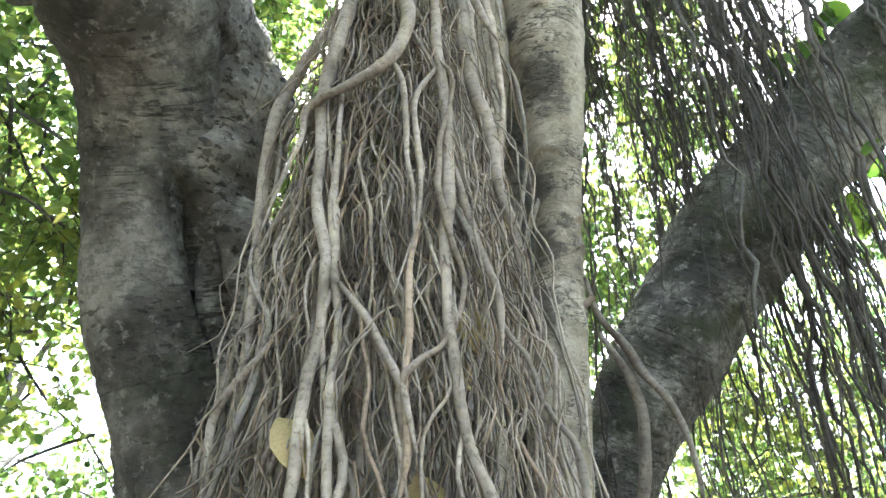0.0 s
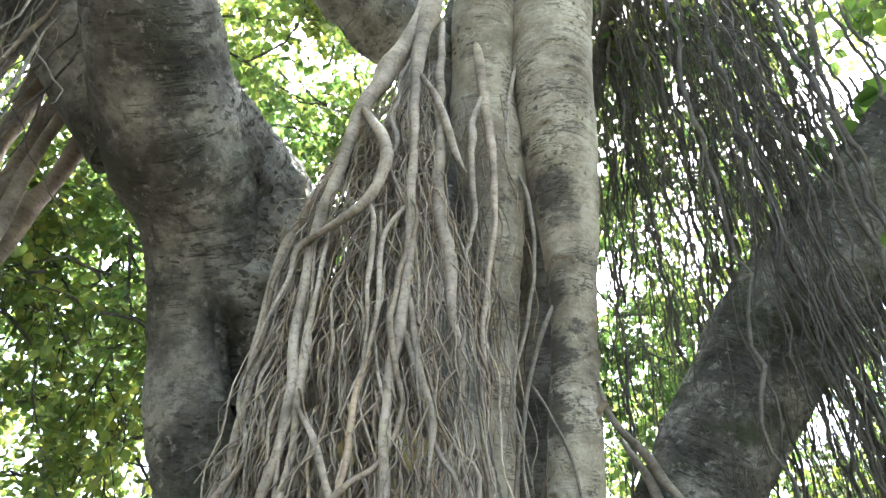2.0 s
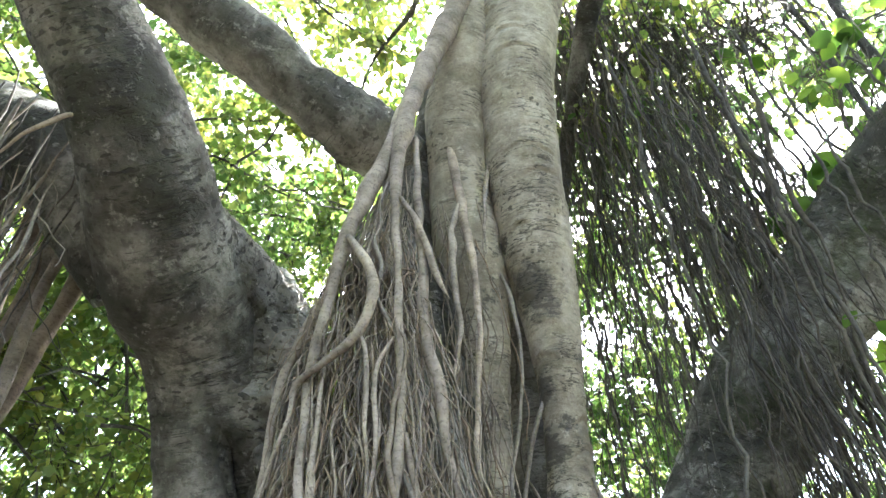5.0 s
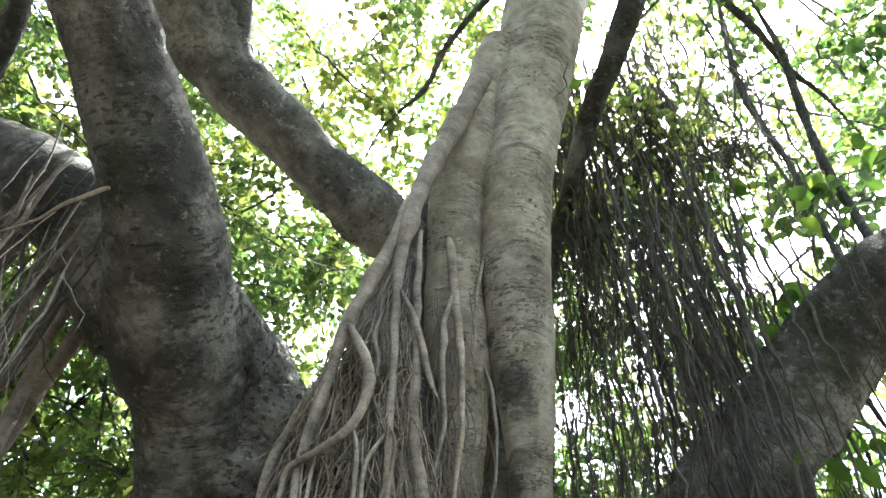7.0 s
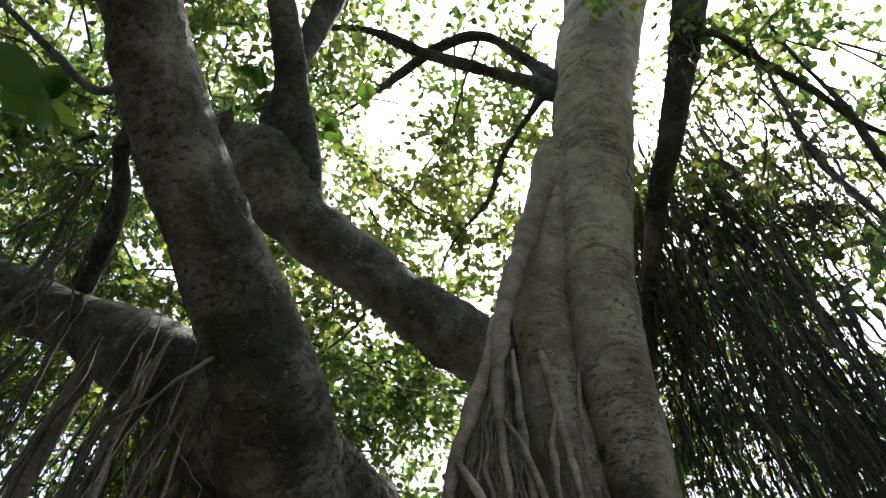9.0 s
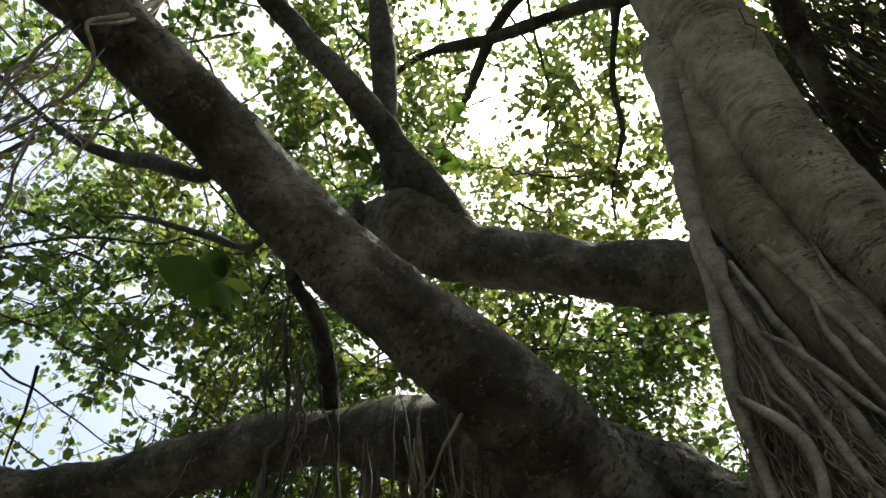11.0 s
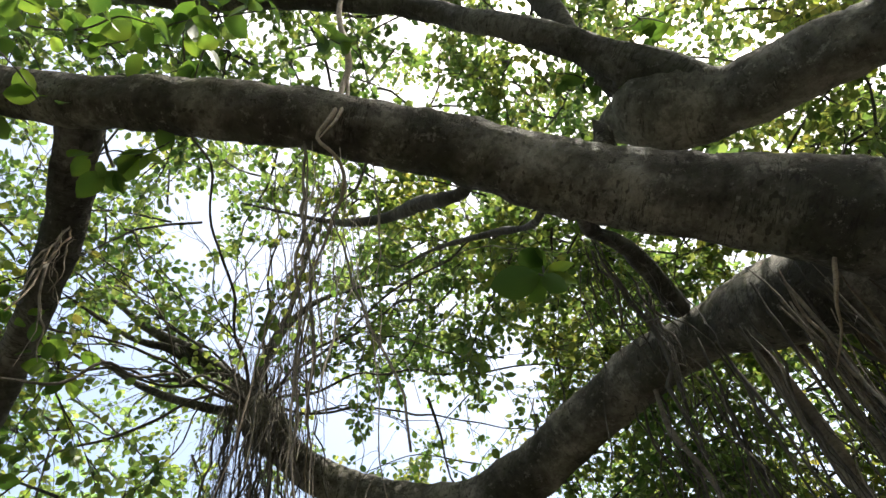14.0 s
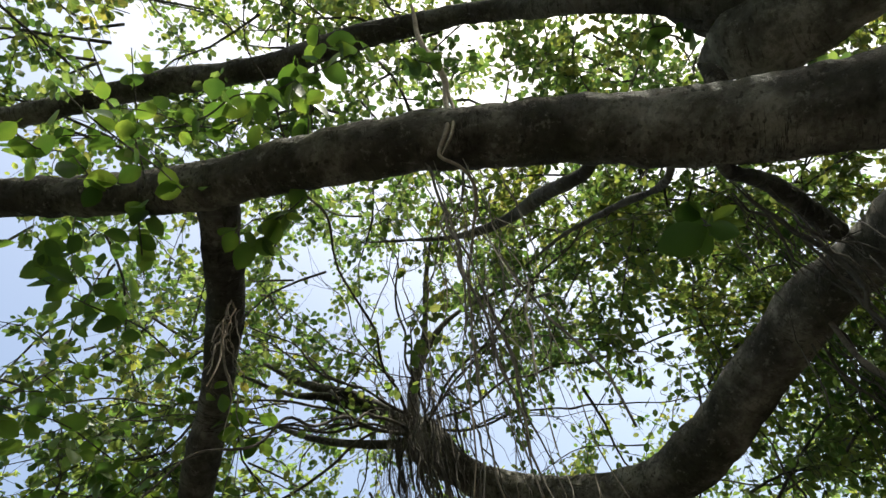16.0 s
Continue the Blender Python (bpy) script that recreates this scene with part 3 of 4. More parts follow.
ROOTS.append([(-0.343, 1.029, 1.954, 0.0046), (-0.390, 1.048, 1.904, 0.0074), (-0.438, 1.071, 1.838, 0.0069), (-0.429, 1.060, 1.732, 0.0061), (-0.423, 1.052, 1.654, 0.0023)])
ROOTS.append([(-0.487, -0.796, 4.706, 0.0070), (-0.542, -0.819, 4.424, 0.0115), (-0.568, -0.791, 4.148, 0.0112), (-0.610, -0.813, 3.911, 0.0103), (-0.617, -0.855, 3.715, 0.0089), (-0.647, -0.896, 3.639, 0.0074), (-0.673, -0.854, 3.593, 0.0067), (-0.725, -0.826, 3.562, 0.0061), (-0.803, -0.844, 3.521, 0.0055), (-0.868, -0.881, 3.484, 0.0050), (-0.989, -0.948, 3.392, 0.0044), (-1.134, -1.011, 3.198, 0.0037), (-1.254, -1.049, 2.958, 0.0036), (-1.330, -1.051, 2.735, 0.0012)])
ROOTS.append([(-0.567, -0.795, 4.094, 0.0044), (-0.614, -0.798, 3.909, 0.0069), (-0.617, -0.831, 3.705, 0.0063), (-0.635, -0.884, 3.624, 0.0022)])
ROOTS.append([(-0.854, 0.574, 3.127, 0.0039), (-0.842, 0.511, 3.034, 0.0067), (-0.889, 0.491, 2.961, 0.0054), (-0.984, 0.503, 2.905, 0.0043), (-1.094, 0.507, 2.864, 0.0015)])
ROOTS.append([(0.361, 1.662, 2.328, 0.0088), (0.276, 1.686, 2.246, 0.0128), (0.193, 1.719, 2.145, 0.0110), (0.147, 1.746, 2.015, 0.0037)])
ROOTS.append([(0.342, 1.651, 2.384, 0.0049), (0.376, 1.692, 2.280, 0.0106), (0.444, 1.725, 2.208, 0.0119), (0.495, 1.757, 2.137, 0.0120), (0.557, 1.765, 2.043, 0.0096), (0.599, 1.787, 1.884, 0.0084), (0.592, 1.814, 1.712, 0.0034)])
ROOTS.append([(0.396, 1.791, 2.271, 0.0066), (0.470, 1.793, 2.117, 0.0158), (0.490, 1.825, 1.984, 0.0170), (0.466, 1.868, 1.802, 0.0181), (0.425, 1.896, 1.605, 0.0073)])

tree = tagged(new("banyan_tree"), "old banyan fig with grey limbs and a curtain of aerial roots", "tree")


def to_ground(path, spread=1.25, lean=(0, 0)):
    x, y, z, r = path[0]
    return [(x + lean[0], y + lean[1], -0.1, r * spread * 1.15), (x + lean[0] * 0.5, y + lean[1] * 0.5, 0.55, r * spread)] + list(path)


def on_limb(path):
    """Starts a branch inside the limb that it grows from."""
    axes = np.vstack([curve_points(smooth_path(a), 0.05) for a in (LEFT_LIMB, LOW_LIMB, FORK_BRANCH, UPPER_LIMB, PALE_STEM, RIGHT_LIMB, BEHIND_LIMB)])
    near = axes[np.argmin(np.linalg.norm(axes[:, :3] - np.array(path[0][:3]), axis=1))]
    if np.linalg.norm(near[:3] - np.array(path[0][:3])) > 0.6:
        return path
    return [(*near[:3], path[0][3])] + list(path)


# the cleft between limb and callus: place, half width, half height, depth, slant
CLEFT = (-0.69, 1.57, 2.385, 0.028, 0.15, 0.16, 0.27)
# ring scars of the pale stem: metres along it, angle, half width, height
scar_rng = np.random.default_rng(12)
STEM_SCARS = [(1.7 + 0.165 * k + scar_rng.uniform(-0.06, 0.06), scar_rng.uniform(3.4, 5.6), scar_rng.uniform(0.3, 1.0), scar_rng.uniform(0.003, 0.008)) for k in range(20)]
limb("trunk", to_ground(CORE_STEM, 1.2), LIMB_BARK, tree, "broad grey trunk behind the aerial roots", 56, 0.03, 0.012, 0.004, 0.3, 2)
limb("stem", to_ground(PALE_STEM), PALE_BARK, tree, "pale smooth upright stem with dark pores", 72, 0.009, 0.004, 0.002, 0.1, 3, 0, scars=STEM_SCARS)
# an added back stem; its dark bark stands for the crevice's shade
limb("stem", [(0.17, 2.1, -0.1, 0.2), (0.17, 2.08, 1.2, 0.17), (0.17, 2.03, 2.4, 0.15), (0.17, 1.92, 3.3, 0.12), (0.2, 1.83, 4.0, 0.06)], TWIG_BARK, tree, "back stem added in dark bark as crevice shade", 24, 0.04, 0.006, 0.003, 0.2, 15)
limb("stem", to_ground(MID_STEM), PALE_BARK, tree, "pale fused stem half covered by roots", 48, 0.022, 0.006, 0.004, 0.2, 4, 0)
limb("limb", to_ground(LEFT_LIMB, 1.15, (0.2, 0.05)), LIMB_BARK, tree, "thick grey limb that bends overhead", 96, 0.016, 0.008, 0.004, 0.14, 5, 0, slit=CLEFT)
limb("limb", SHOULDER, LIT_CALLUS_BARK, tree, "swollen grey shoulder of the limb", 110, 0.012, 0.02, 0.004, 0.15, 6, 0, True, slit=CLEFT)
limb("callus", to_ground(CALLUS, 1.1), LIT_CALLUS_BARK, tree, "rough brown-grey callus beside a dark slit", 80, 0.016, 0.014, 0.004, 0.25, 13, 0, True, slit=CLEFT)
limb("limb", LOW_LIMB, LIMB_BARK, tree, "long curved grey limb", 44, 0.03, 0.008, 0.005, 0.2, 7, 0)
limb("limb", FORK_BRANCH, SPECKLED_BARK, tree, "grey forked limb grown out of the trunk", 56, 0.02, 0.014, 0.005, 0.32, 8, 0, True)
limb("limb", UPPER_LIMB, TWIG_BARK, tree, "dark upper limb", 32, 0.03, 0.006, 0.004, 0.25, 9, 0)
limb("limb", SIDE_LIMB, TWIG_BARK, tree, "dark side limb", 28, 0.03, 0.007, 0.004, 0.25, 10, 0)
limb("limb", to_ground(RIGHT_LIMB, 1.1, (-0.2, 0.1)), MOSS_BARK, tree, "mossy slanting limb hung with roots", 52, 0.02, 0.012, 0.005, 0.22, 11, 0)
limb("limb", BEHIND_LIMB, TWIG_BARK, tree, "dark limb behind the trunk", 24, 0.04, 0.006, 0.004, 0.25, 12, 1)
limb("stub", SPUR, LIMB_BARK, tree, "short broken grey stub", 20, 0.02, 0.006, 0.003, 0.2, 14, 0, True)
for i, path in enumerate((TWIG_A, TWIG_B, TWIG_C, TWIG_D, TWIG_E, TWIG_F, TWIG_G, TWIG_H, TWIG_I, TWIG_J, TWIG_K, TWIG_L, TWIG_N, TWIG_O, TWIG_P)):
    limb("branch", on_limb(path), TWIG_BARK, tree, "", 14, 0.03, 0.004, 0.002, 0.35, 20 + i, 0)

# ---- aerial roots on the trunk ----
rng = np.random.default_rng(7)
# roots 16 to 18 are greyed to carry the shade of the stem gap
for i, path in enumerate(ROOTS):
    part_mesh("aerial_root", mesh_of("aerial_root", [root_piece(path, rng, 12, 0.02, 0.009, 9.0, 0.11)], BROWN_ROOT if i == 22 else GREY_ROOT if i > 22 or i in (16, 17, 18) else ROOT_BARK), tree)


def front_y(x, z):
    """How far out the root curtain stands on the trunk's front."""
    cx = np.interp(z, [1.2, 3, 4.3], [-0.08, -0.05, 0.12])
    return np.interp(z, [0.0, 1.2, 2.0, 2.9, 3.6, 4.3, 4.8], [0.85, 0.93, 0.97, 1.02, 1.12, 1.22, 1.25]) + 0.8 * (x - cx) ** 2


def trunk_root(rng):
    """A root that runs down the trunk's front and spreads as it nears the ground."""
    z0 = rng.uniform(2.0, 3.5)
    s = rng.uniform(-1, 1)
    def edge(z):
        return np.interp(z, [0.0, 1.6, 2.3, 2.9, 3.5], [-0.58, -0.44, -0.41, -0.3, -0.16]), np.interp(z, [0.0, 1.6, 2.3, 2.9, 3.5], [0.22, 0.12, 0.05, -0.09, -0.14])
    soft_edge = abs(rng.normal(0, 0.03))
    depth = rng.uniform(0.0, 1.0) ** 1.5 * 0.3
    r = rng.choice([0.0013, 0.0017, 0.0022, 0.0028, 0.0038, 0.0055]) * rng.uniform(0.8, 1.25)
    pts, drift = [], rng.normal(0, 0.35)
    zs = np.arange(z0, 0.3 if rng.random() < 0.5 else 1.2, -0.16)
    for k, z in enumerate(zs):
        a, b = edge(z)
        s = np.clip(s + rng.normal(0, 0.1) + drift * 0.06, -1.05, 1.05)
        b += soft_edge
        x = (a + b) / 2 + s * (b - a) / 2
        pts.append((x, front_y(x, z) + depth + rng.normal(0, 0.008), z, r * (0.6 + 0.4 * min(1, k / 4))))
    return pts


for i in range(170):
    part_mesh("aerial_root", mesh_of("aerial_root", [root_piece(trunk_root(rng), rng, 6, 0.03, 0.024, 9.0, 0.22)], (BROWN_ROOT, GREY_ROOT, ROOT_BARK, GREY_ROOT)[i % 4]), tree)


def rootlet(rng):
    """A short thin side root that crosses the others."""
    z = rng.uniform(1.5, 3.0)
    x = rng.uniform(np.interp(z, [1.6, 2.9], [-0.5, -0.3]), np.interp(z, [1.6, 2.9], [0.16, -0.06]))
    dx = rng.normal(0, 0.09)
    n = rng.integers(4, 7)
    return [(x + dx * k / n + rng.normal(0, 0.012), front_y(x, z) + rng.uniform(-0.02, 0.08), z - 0.07 * k, 0.0022 * (1 - 0.1 * k)) for k in range(n)]


def stem_fibre(rng):
    """A thin root that clings to the pale stem beside the curtain."""
    z0, x = rng.uniform(2.5, 3.4), rng.uniform(-0.04, 0.1)
    out = []
    for k in range(rng.integers(5, 9)):
        z = z0 - 0.14 * k
        x += rng.normal(0, 0.018)
        out.append((x, np.interp(z, [1.5, 2.6, 3.4], [1.62, 1.5, 1.36]) + 1.2 * (x - 0.07) ** 2 - 0.02, z, 0.0028 * (1 - 0.08 * k)))
    return out


part_mesh("root_fibre_tangle", mesh_of("root_fibre_tangle", [root_piece(stem_fibre(rng), rng, 5, 0.025, 0.02, 9.0, 0.15) for _ in range(40)], BROWN_ROOT), tree, "thin root fibres on the pale stem", "stuff")
part_mesh("rootlet_tangle", mesh_of("rootlet_tangle", [root_piece(rootlet(rng), rng, 5, 0.025, 0.014, 14.0, 0.1) for _ in range(640)], BROWN_ROOT), tree, "fine tangled side roots", "stuff")


def hanging(top, length, rng, r=0.004, spread=0.06, slant=(0, 0)):
    """The line of a root that hangs and wanders."""
    x, y, z = top
    pts, n = [], max(4, int(length / 0.2))
    w = rng.normal(0, 1, 2) * spread
    wob = rng.normal(0, 1, (n + 1, 2)).cumsum(0) * 0.012
    for k in range(n + 1):
        t = k / n
        pts.append((x + w[0] * t + slant[0] * t + wob[k, 0], y + w[1] * t + slant[1] * t + wob[k, 1], z - length * t, r * (1 - 0.55 * t) * (0.45 if k == 0 else 1)))
    return pts


def fibres(line, per_metre, length, rng, r=0.0011):
    """Short side rootlets that stand off a hanging root."""
    q = np.array(line)[:, :3]
    n = max(2, int(per_metre * np.linalg.norm(q[-1] - q[0])))
    t = rng.uniform(0.05, 0.999, n) * (len(q) - 1)
    k = t.astype(int)
    a = q[k] + (q[k + 1] - q[k]) * (t - k)[:, None]
    way = rng.normal(0, 1, (n, 3)) * (0.75, 0.75, 0.4) + (0, 0, -0.75)
    way *= (length * rng.uniform(0.4, 1.4, n) / np.linalg.norm(way, axis=1))[:, None]
    ring = r * np.array([(1, 0, 0), (-0.5, 0.87, 0), (-0.5, -0.87, 0)])
    pts = np.concatenate([a[:, None] + ring, a[:, None] + way[:, None] + 0.3 * ring], 1).reshape(-1, 3)
    i, j = np.meshgrid(np.arange(n) * 6, np.arange(3), indexing="ij")
    quads = np.stack([i + j, i + (j + 1) % 3, i + 3 + (j + 1) % 3, i + 3 + j], -1).reshape(-1, 4)
    return pts, quads, np.zeros((quads.size, 2))


def curtain(top, count, length, rng, loose=0.07, r=0.004, slant=(0, 0), as_parts=0, mat=None, amount=0.055, spread=0.1, fuzz=14, kinks=0.02, thick=1.9):
    """Roots that hang close together from one place on a limb, some of them forked."""
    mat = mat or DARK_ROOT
    rest = []
    for i in range(count):
        t = np.array(top) + rng.normal(0, 1, 3) * (loose, loose, loose * 1.5)
        rr = r * rng.choice([0.45, 0.6, 0.8, 1.2, thick])
        path = hanging(t, length * rng.uniform(0.45, 1.1), rng, rr, spread, slant)
        piece = root_piece(path, rng, 5, 0.06, amount, 5.0, 0.38, kinks)
        if i < as_parts:
            part_mesh("hanging_root", mesh_of("hanging_root", [piece], mat), tree)
        else:
            rest.append(piece)
        rest.append(fibres(path, fuzz, 0.05, rng))
        for _ in range(2):  # thin forks
            k = rng.integers(1, len(path) - 2)
            rest.append(root_piece(hanging(path[k][:3], length * rng.uniform(0.15, 0.4), rng, rr * 0.5, spread, slant), rng, 4, 0.07, amount, 5.0, 0.25, 0.02))
    if rest:
        part_mesh("hanging_root_tuft", mesh_of("hanging_root_tuft", rest, mat), tree, "thin dark hanging roots", "stuff")


KNOT = (1.535, 1.819, 4.683)
BACK_TOPS = [((0.313, 2.3, 6.599), 14, 4), ((0.491, 2.2, 6.358), 14, 4), ((0.722, 2.3, 6.728), 14, 4), ((0.891, 2.1, 6.485), 12, 4), ((1.051, 2.2, 6.407), 12, 3.8), ((1.22, 2.1, 6.34), 12, 3.6), ((1.385, 2, 6.46), 10, 3.8)]
LIMB_TOPS = [((1.152, 0.914, 5.542), 9, 3.2), ((1.227, 1.063, 5.35), 9, 3.2), ((1.364, 1.133, 5.277), 9, 3.2), ((1.423, 1.29, 5.059), 8, 3.2), ((1.543, 1.478, 5.026), 9, 3.2), ((1.623, 1.377, 4.932), 7, 3.2), ((1.694, 1.583, 4.765), 7, 3.2), ((1.761, 1.62, 4.57), 6, 3.2), ((1.833, 1.602, 4.262), 6, 3.2)]
STEM_TOPS = [((0.594, 2.136, 5.567), 8, 3), ((0.695, 2.032, 5.513), 8, 3), ((0.814, 1.909, 5.466), 7, 3), ((0.864, 1.985, 5.237), 6, 3), ((0.976, 1.774, 5.269), 6, 3), ((1.065, 1.853, 5.16), 5, 3)]
NEAR_TOPS = [((0.862, 1.549, 4.31), 5, 2.6), ((0.944, 1.551, 4.081), 6, 2.6), ((0.978, 1.591, 3.902), 6, 2.6), ((1.054, 1.666, 3.811), 6, 2.6), ((1.165, 1.595, 4.005), 4, 2.6), ((0.865, 1.638, 3.836), 4, 2.6), ((1.183, 1.942, 3.601), 8, 2.6), ((1.325, 1.895, 3.774), 8, 2.6), ((0.757, 1.796, 3.773), 2, 2.6), ((0.949, 2.224, 3.512), 4, 2.6), ((1.046, 1.939, 3.509), 8, 2.6), ((1.163, 1.899, 3.406), 8, 2.6)]
LEFT_TOPS = [((-0.985, 0.668, 3.111), 8, 1.4), ((-1.076, 0.642, 3.131), 9, 1.6), ((-1.192, 0.613, 3.205), 10, 1.7), ((-1.333, 0.561, 3.265), 10, 1.8), ((-1.476, 0.467, 3.34), 10, 1.8), ((-1.632, 0.387, 3.378), 9, 1.8), ((-1.275, 0.555, 3.327), 8, 1.6), ((-1.486, 0.498, 3.467), 8, 1.8), ((-1.058, 0.706, 3.308), 6, 1.5), ((-1.087, 0.679, 3.227), 6, 1.5), ((-1.165, 0.66, 3.248), 6, 1.5), ((-1.242, 0.64, 3.267), 6, 1.5), ((-1.357, 0.683, 3.279), 6, 1.5), ((-1.141, 0.776, 3.177), 6, 1.5), ((-1.249, 0.781, 3.147), 6, 1.5)]
FAR_TOPS = [((-3.014, -1.584, 5.154), 14, 1.6), ((-3.104, -1.828, 4.845), 14, 1.4), ((-3.187, -1.519, 4.83), 10, 1.4), ((-2.903, 0.159, 4.247), 7, 2), ((-2.283, 0.439, 3.872), 7, 2), ((-2.927, 0.972, 4.268), 9, 2.5), ((-3.329, -1.369, 4.345), 8, 1.4), ((-2.142, 0.808, 3.777), 9, 2.4), ((-0.942, -0.938, 3.946), 6, 1.6), ((-0.845, -0.851, 3.771), 7, 1.5), ((-1.144, 0.084, 3.562), 6, 0.8), ((-1.43, 0.306, 3.611), 5, 1)]
PILLAR_TOPS = [((-3.189, -1.708, 4.86), 10, 4.6), ((-3.218, -1.624, 4.769), 10, 4.6), ((-3.169, -1.796, 4.78), 8, 4.6)]
rng = np.random.default_rng(21)
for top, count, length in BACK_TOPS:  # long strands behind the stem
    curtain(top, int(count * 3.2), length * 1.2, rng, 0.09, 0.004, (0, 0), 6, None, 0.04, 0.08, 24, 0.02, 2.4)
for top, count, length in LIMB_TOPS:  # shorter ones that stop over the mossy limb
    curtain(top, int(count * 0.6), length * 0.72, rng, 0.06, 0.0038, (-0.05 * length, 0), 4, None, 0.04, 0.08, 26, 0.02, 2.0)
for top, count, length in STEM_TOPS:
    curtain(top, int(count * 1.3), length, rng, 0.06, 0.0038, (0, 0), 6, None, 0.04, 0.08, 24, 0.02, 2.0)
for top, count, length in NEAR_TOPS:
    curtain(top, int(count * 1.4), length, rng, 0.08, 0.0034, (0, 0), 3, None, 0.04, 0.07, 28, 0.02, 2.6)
# dark bark on part of these strands stands for shade, grey for lit ones
for top, count, length in LEFT_TOPS:
    curtain(top, int(count * (0.25 if top[0] < -1.3 else 0.5)), length, rng, 0.07, 0.0055, (0, 0), 4, DARK_ROOT if top[0] < -1.3 or count == 6 else GREY_ROOT, 0.022, 0.1, 10, 0.012, 1.6)
for k, (top, count, length) in enumerate(FAR_TOPS):
    if k < 3:  # the tangle on the burl
        curtain(top, int(count * 2.6), length, rng, 0.1, 0.0034, (0, 0), 3, None, 0.06, 0.1, 14, 0.02, 2.2)
    elif k in (8, 9):  # fine ones from the bare limb
        curtain(top, count, length, rng, 0.07, 0.0026, (0, 0), 3, GREY_ROOT, 0.03, 0.1, 10, 0.01)
    else:
        curtain(top, count * (2 if k > 9 else 1), length, rng, 0.07, 0.0036, (0, 0), 3, amount=0.05)
# pale thin roots that drop from the root wound round the limb
for top in ((-0.68, -0.87, 3.64), (-0.74, -0.93, 3.66)):
    curtain(top, 5, 1.9, rng, 0.06, 0.0032, (0, 0), 3, GREY_ROOT, 0.03, 0.12, 6, 0.008, 1.4)
curtain((-1.05, -1.88, 3.8), 5, 0.6, rng, 0.03, 0.0045, (0, 0), 3, GREY_ROOT, 0.02, 0.05, 6, 0.01, 1.4)
# longer grey roots in front of the mossy limb
for top in ((1.014, 1.332, 3.617), (1.152, 1.411, 3.541), (1.256, 1.5, 3.393), (1.063, 1.528, 3.397), (1.394, 1.569, 3.317), (1.277, 1.316, 3.67), (0.855, 1.6, 3.328)):
    path = hanging(np.array(top) + rng.normal(0, 0.05, 3) + (0, 0, 0.5), rng.uniform(1.9, 2.6), rng, rng.uniform(0.006, 0.01), 0.06)
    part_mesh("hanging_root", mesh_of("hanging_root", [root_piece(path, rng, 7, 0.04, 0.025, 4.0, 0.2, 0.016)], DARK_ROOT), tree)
# stout roots that drop from the underside of the long limb
for x, y, z, r in ((-1.675, 0.773, 3.56, 0.034), (-1.60, 0.86, 3.52, 0.018), (-1.529, 0.954, 3.46, 0.028), (-1.45, 1.03, 3.42, 0.036), (-1.40, 1.12, 3.4, 0.022), (-1.36, 1.02, 3.36, 0.026), (-1.28, 1.1, 3.3, 0.03), (-1.2, 1.02, 3.25, 0.02), (-2.1, 0.5, 3.8, 0.014)):
    path = [(x, y, z + 0.08, r * 1.3)] + [(x + rng.normal(0, 0.03), y + rng.normal(0, 0.03), zz, r * rng.uniform(0.8, 1.1)) for zz in (z - 0.3, z - 0.8, z - 1.4, z - 2.1)] + [(x + rng.normal(0, 0.05), y, -0.05, r * 1.2)]
    part_mesh("prop_root", mesh_of("prop_root", [root_piece(path, rng, 12, 0.04, 0.03, 4.0, 0.12)], GREY_ROOT), tree)
for top, count, length in PILLAR_TOPS:
    curtain(top, count, length, rng, 0.07, 0.0055, (0, 0), 4, None, 0.05, 0.12)
# thin bare shoots that fan out from the burl of the long limb
burl = np.array(LOW_LIMB[-1][:3])
shoots = []


def shoot(start, way, length, r, level):
    """An arching bare shoot that branches twice."""
    bend = rng.normal(0, 0.16, 3)
    line = [tuple(start + way * length * t + (bend * length + np.array((0, 0, -0.3 * length))) * t * t + rng.normal(0, 0.012, 3)) + (r * (1 - 0.75 * t),) for t in (0, 0.15, 0.3, 0.5, 0.7, 0.85, 1)]
    shoots.append(line)
    if level:
        for _ in range(5 if level > 1 else 3):
            k = rng.integers(1, 6)
            w = way + rng.normal(0, 0.55, 3)
            shoot(np.array(line[k][:3]), w / np.linalg.norm(w), length * rng.uniform(0.3, 0.55), line[k][3] * 0.6, level - 1)


for _ in range(15):
    h = rng.normal(0, 1, 3) * (0.8, 1.0, 0.5) + np.array((0.3, 0, 0.45))
    shoot(burl + rng.normal(0, 0.05, 3), h / np.linalg.norm(h), rng.uniform(1.3, 3.2), 0.012, 2)
part_mesh("bare_shoot_tuft", mesh_of("bare_shoot_tuft", [root_piece(p, rng, 5, 0.06, 0.09, 3.0, 0.1) for p in shoots], DARK_ROOT), tree, "thin bare arching shoots", "stuff")

# a dark knot of curled roots in the hanging curtain
knot = []
for _ in range(90):
    p, h = np.array(KNOT) + rng.normal(0, 1, 3) * (0.05, 0.05, 0.09), rng.normal(0, 1, 3)
    line = []
    for k in range(6):
        line.append((*p, 0.004))
        h = h + rng.normal(0, 0.8, 3)
        p = p + 0.045 * h / np.linalg.norm(h)
    knot.append(root_piece(line, rng, 4, 0.03, 0.01, 8.0, 0.1))
part_mesh("root_knot", mesh_of("root_knot", knot, DARK_ROOT), tree, "dark tangled knot of curled roots", "stuff")


# ---- leaves ----
OUTLINE = np.array([(0, 0, 0), (0.2, -0.3, 0.05), (0.62, -0.36, 0.05), (1.0, 0, -0.03), (0.62, 0.36, 0.05), (0.2, 0.3, 0.05)])
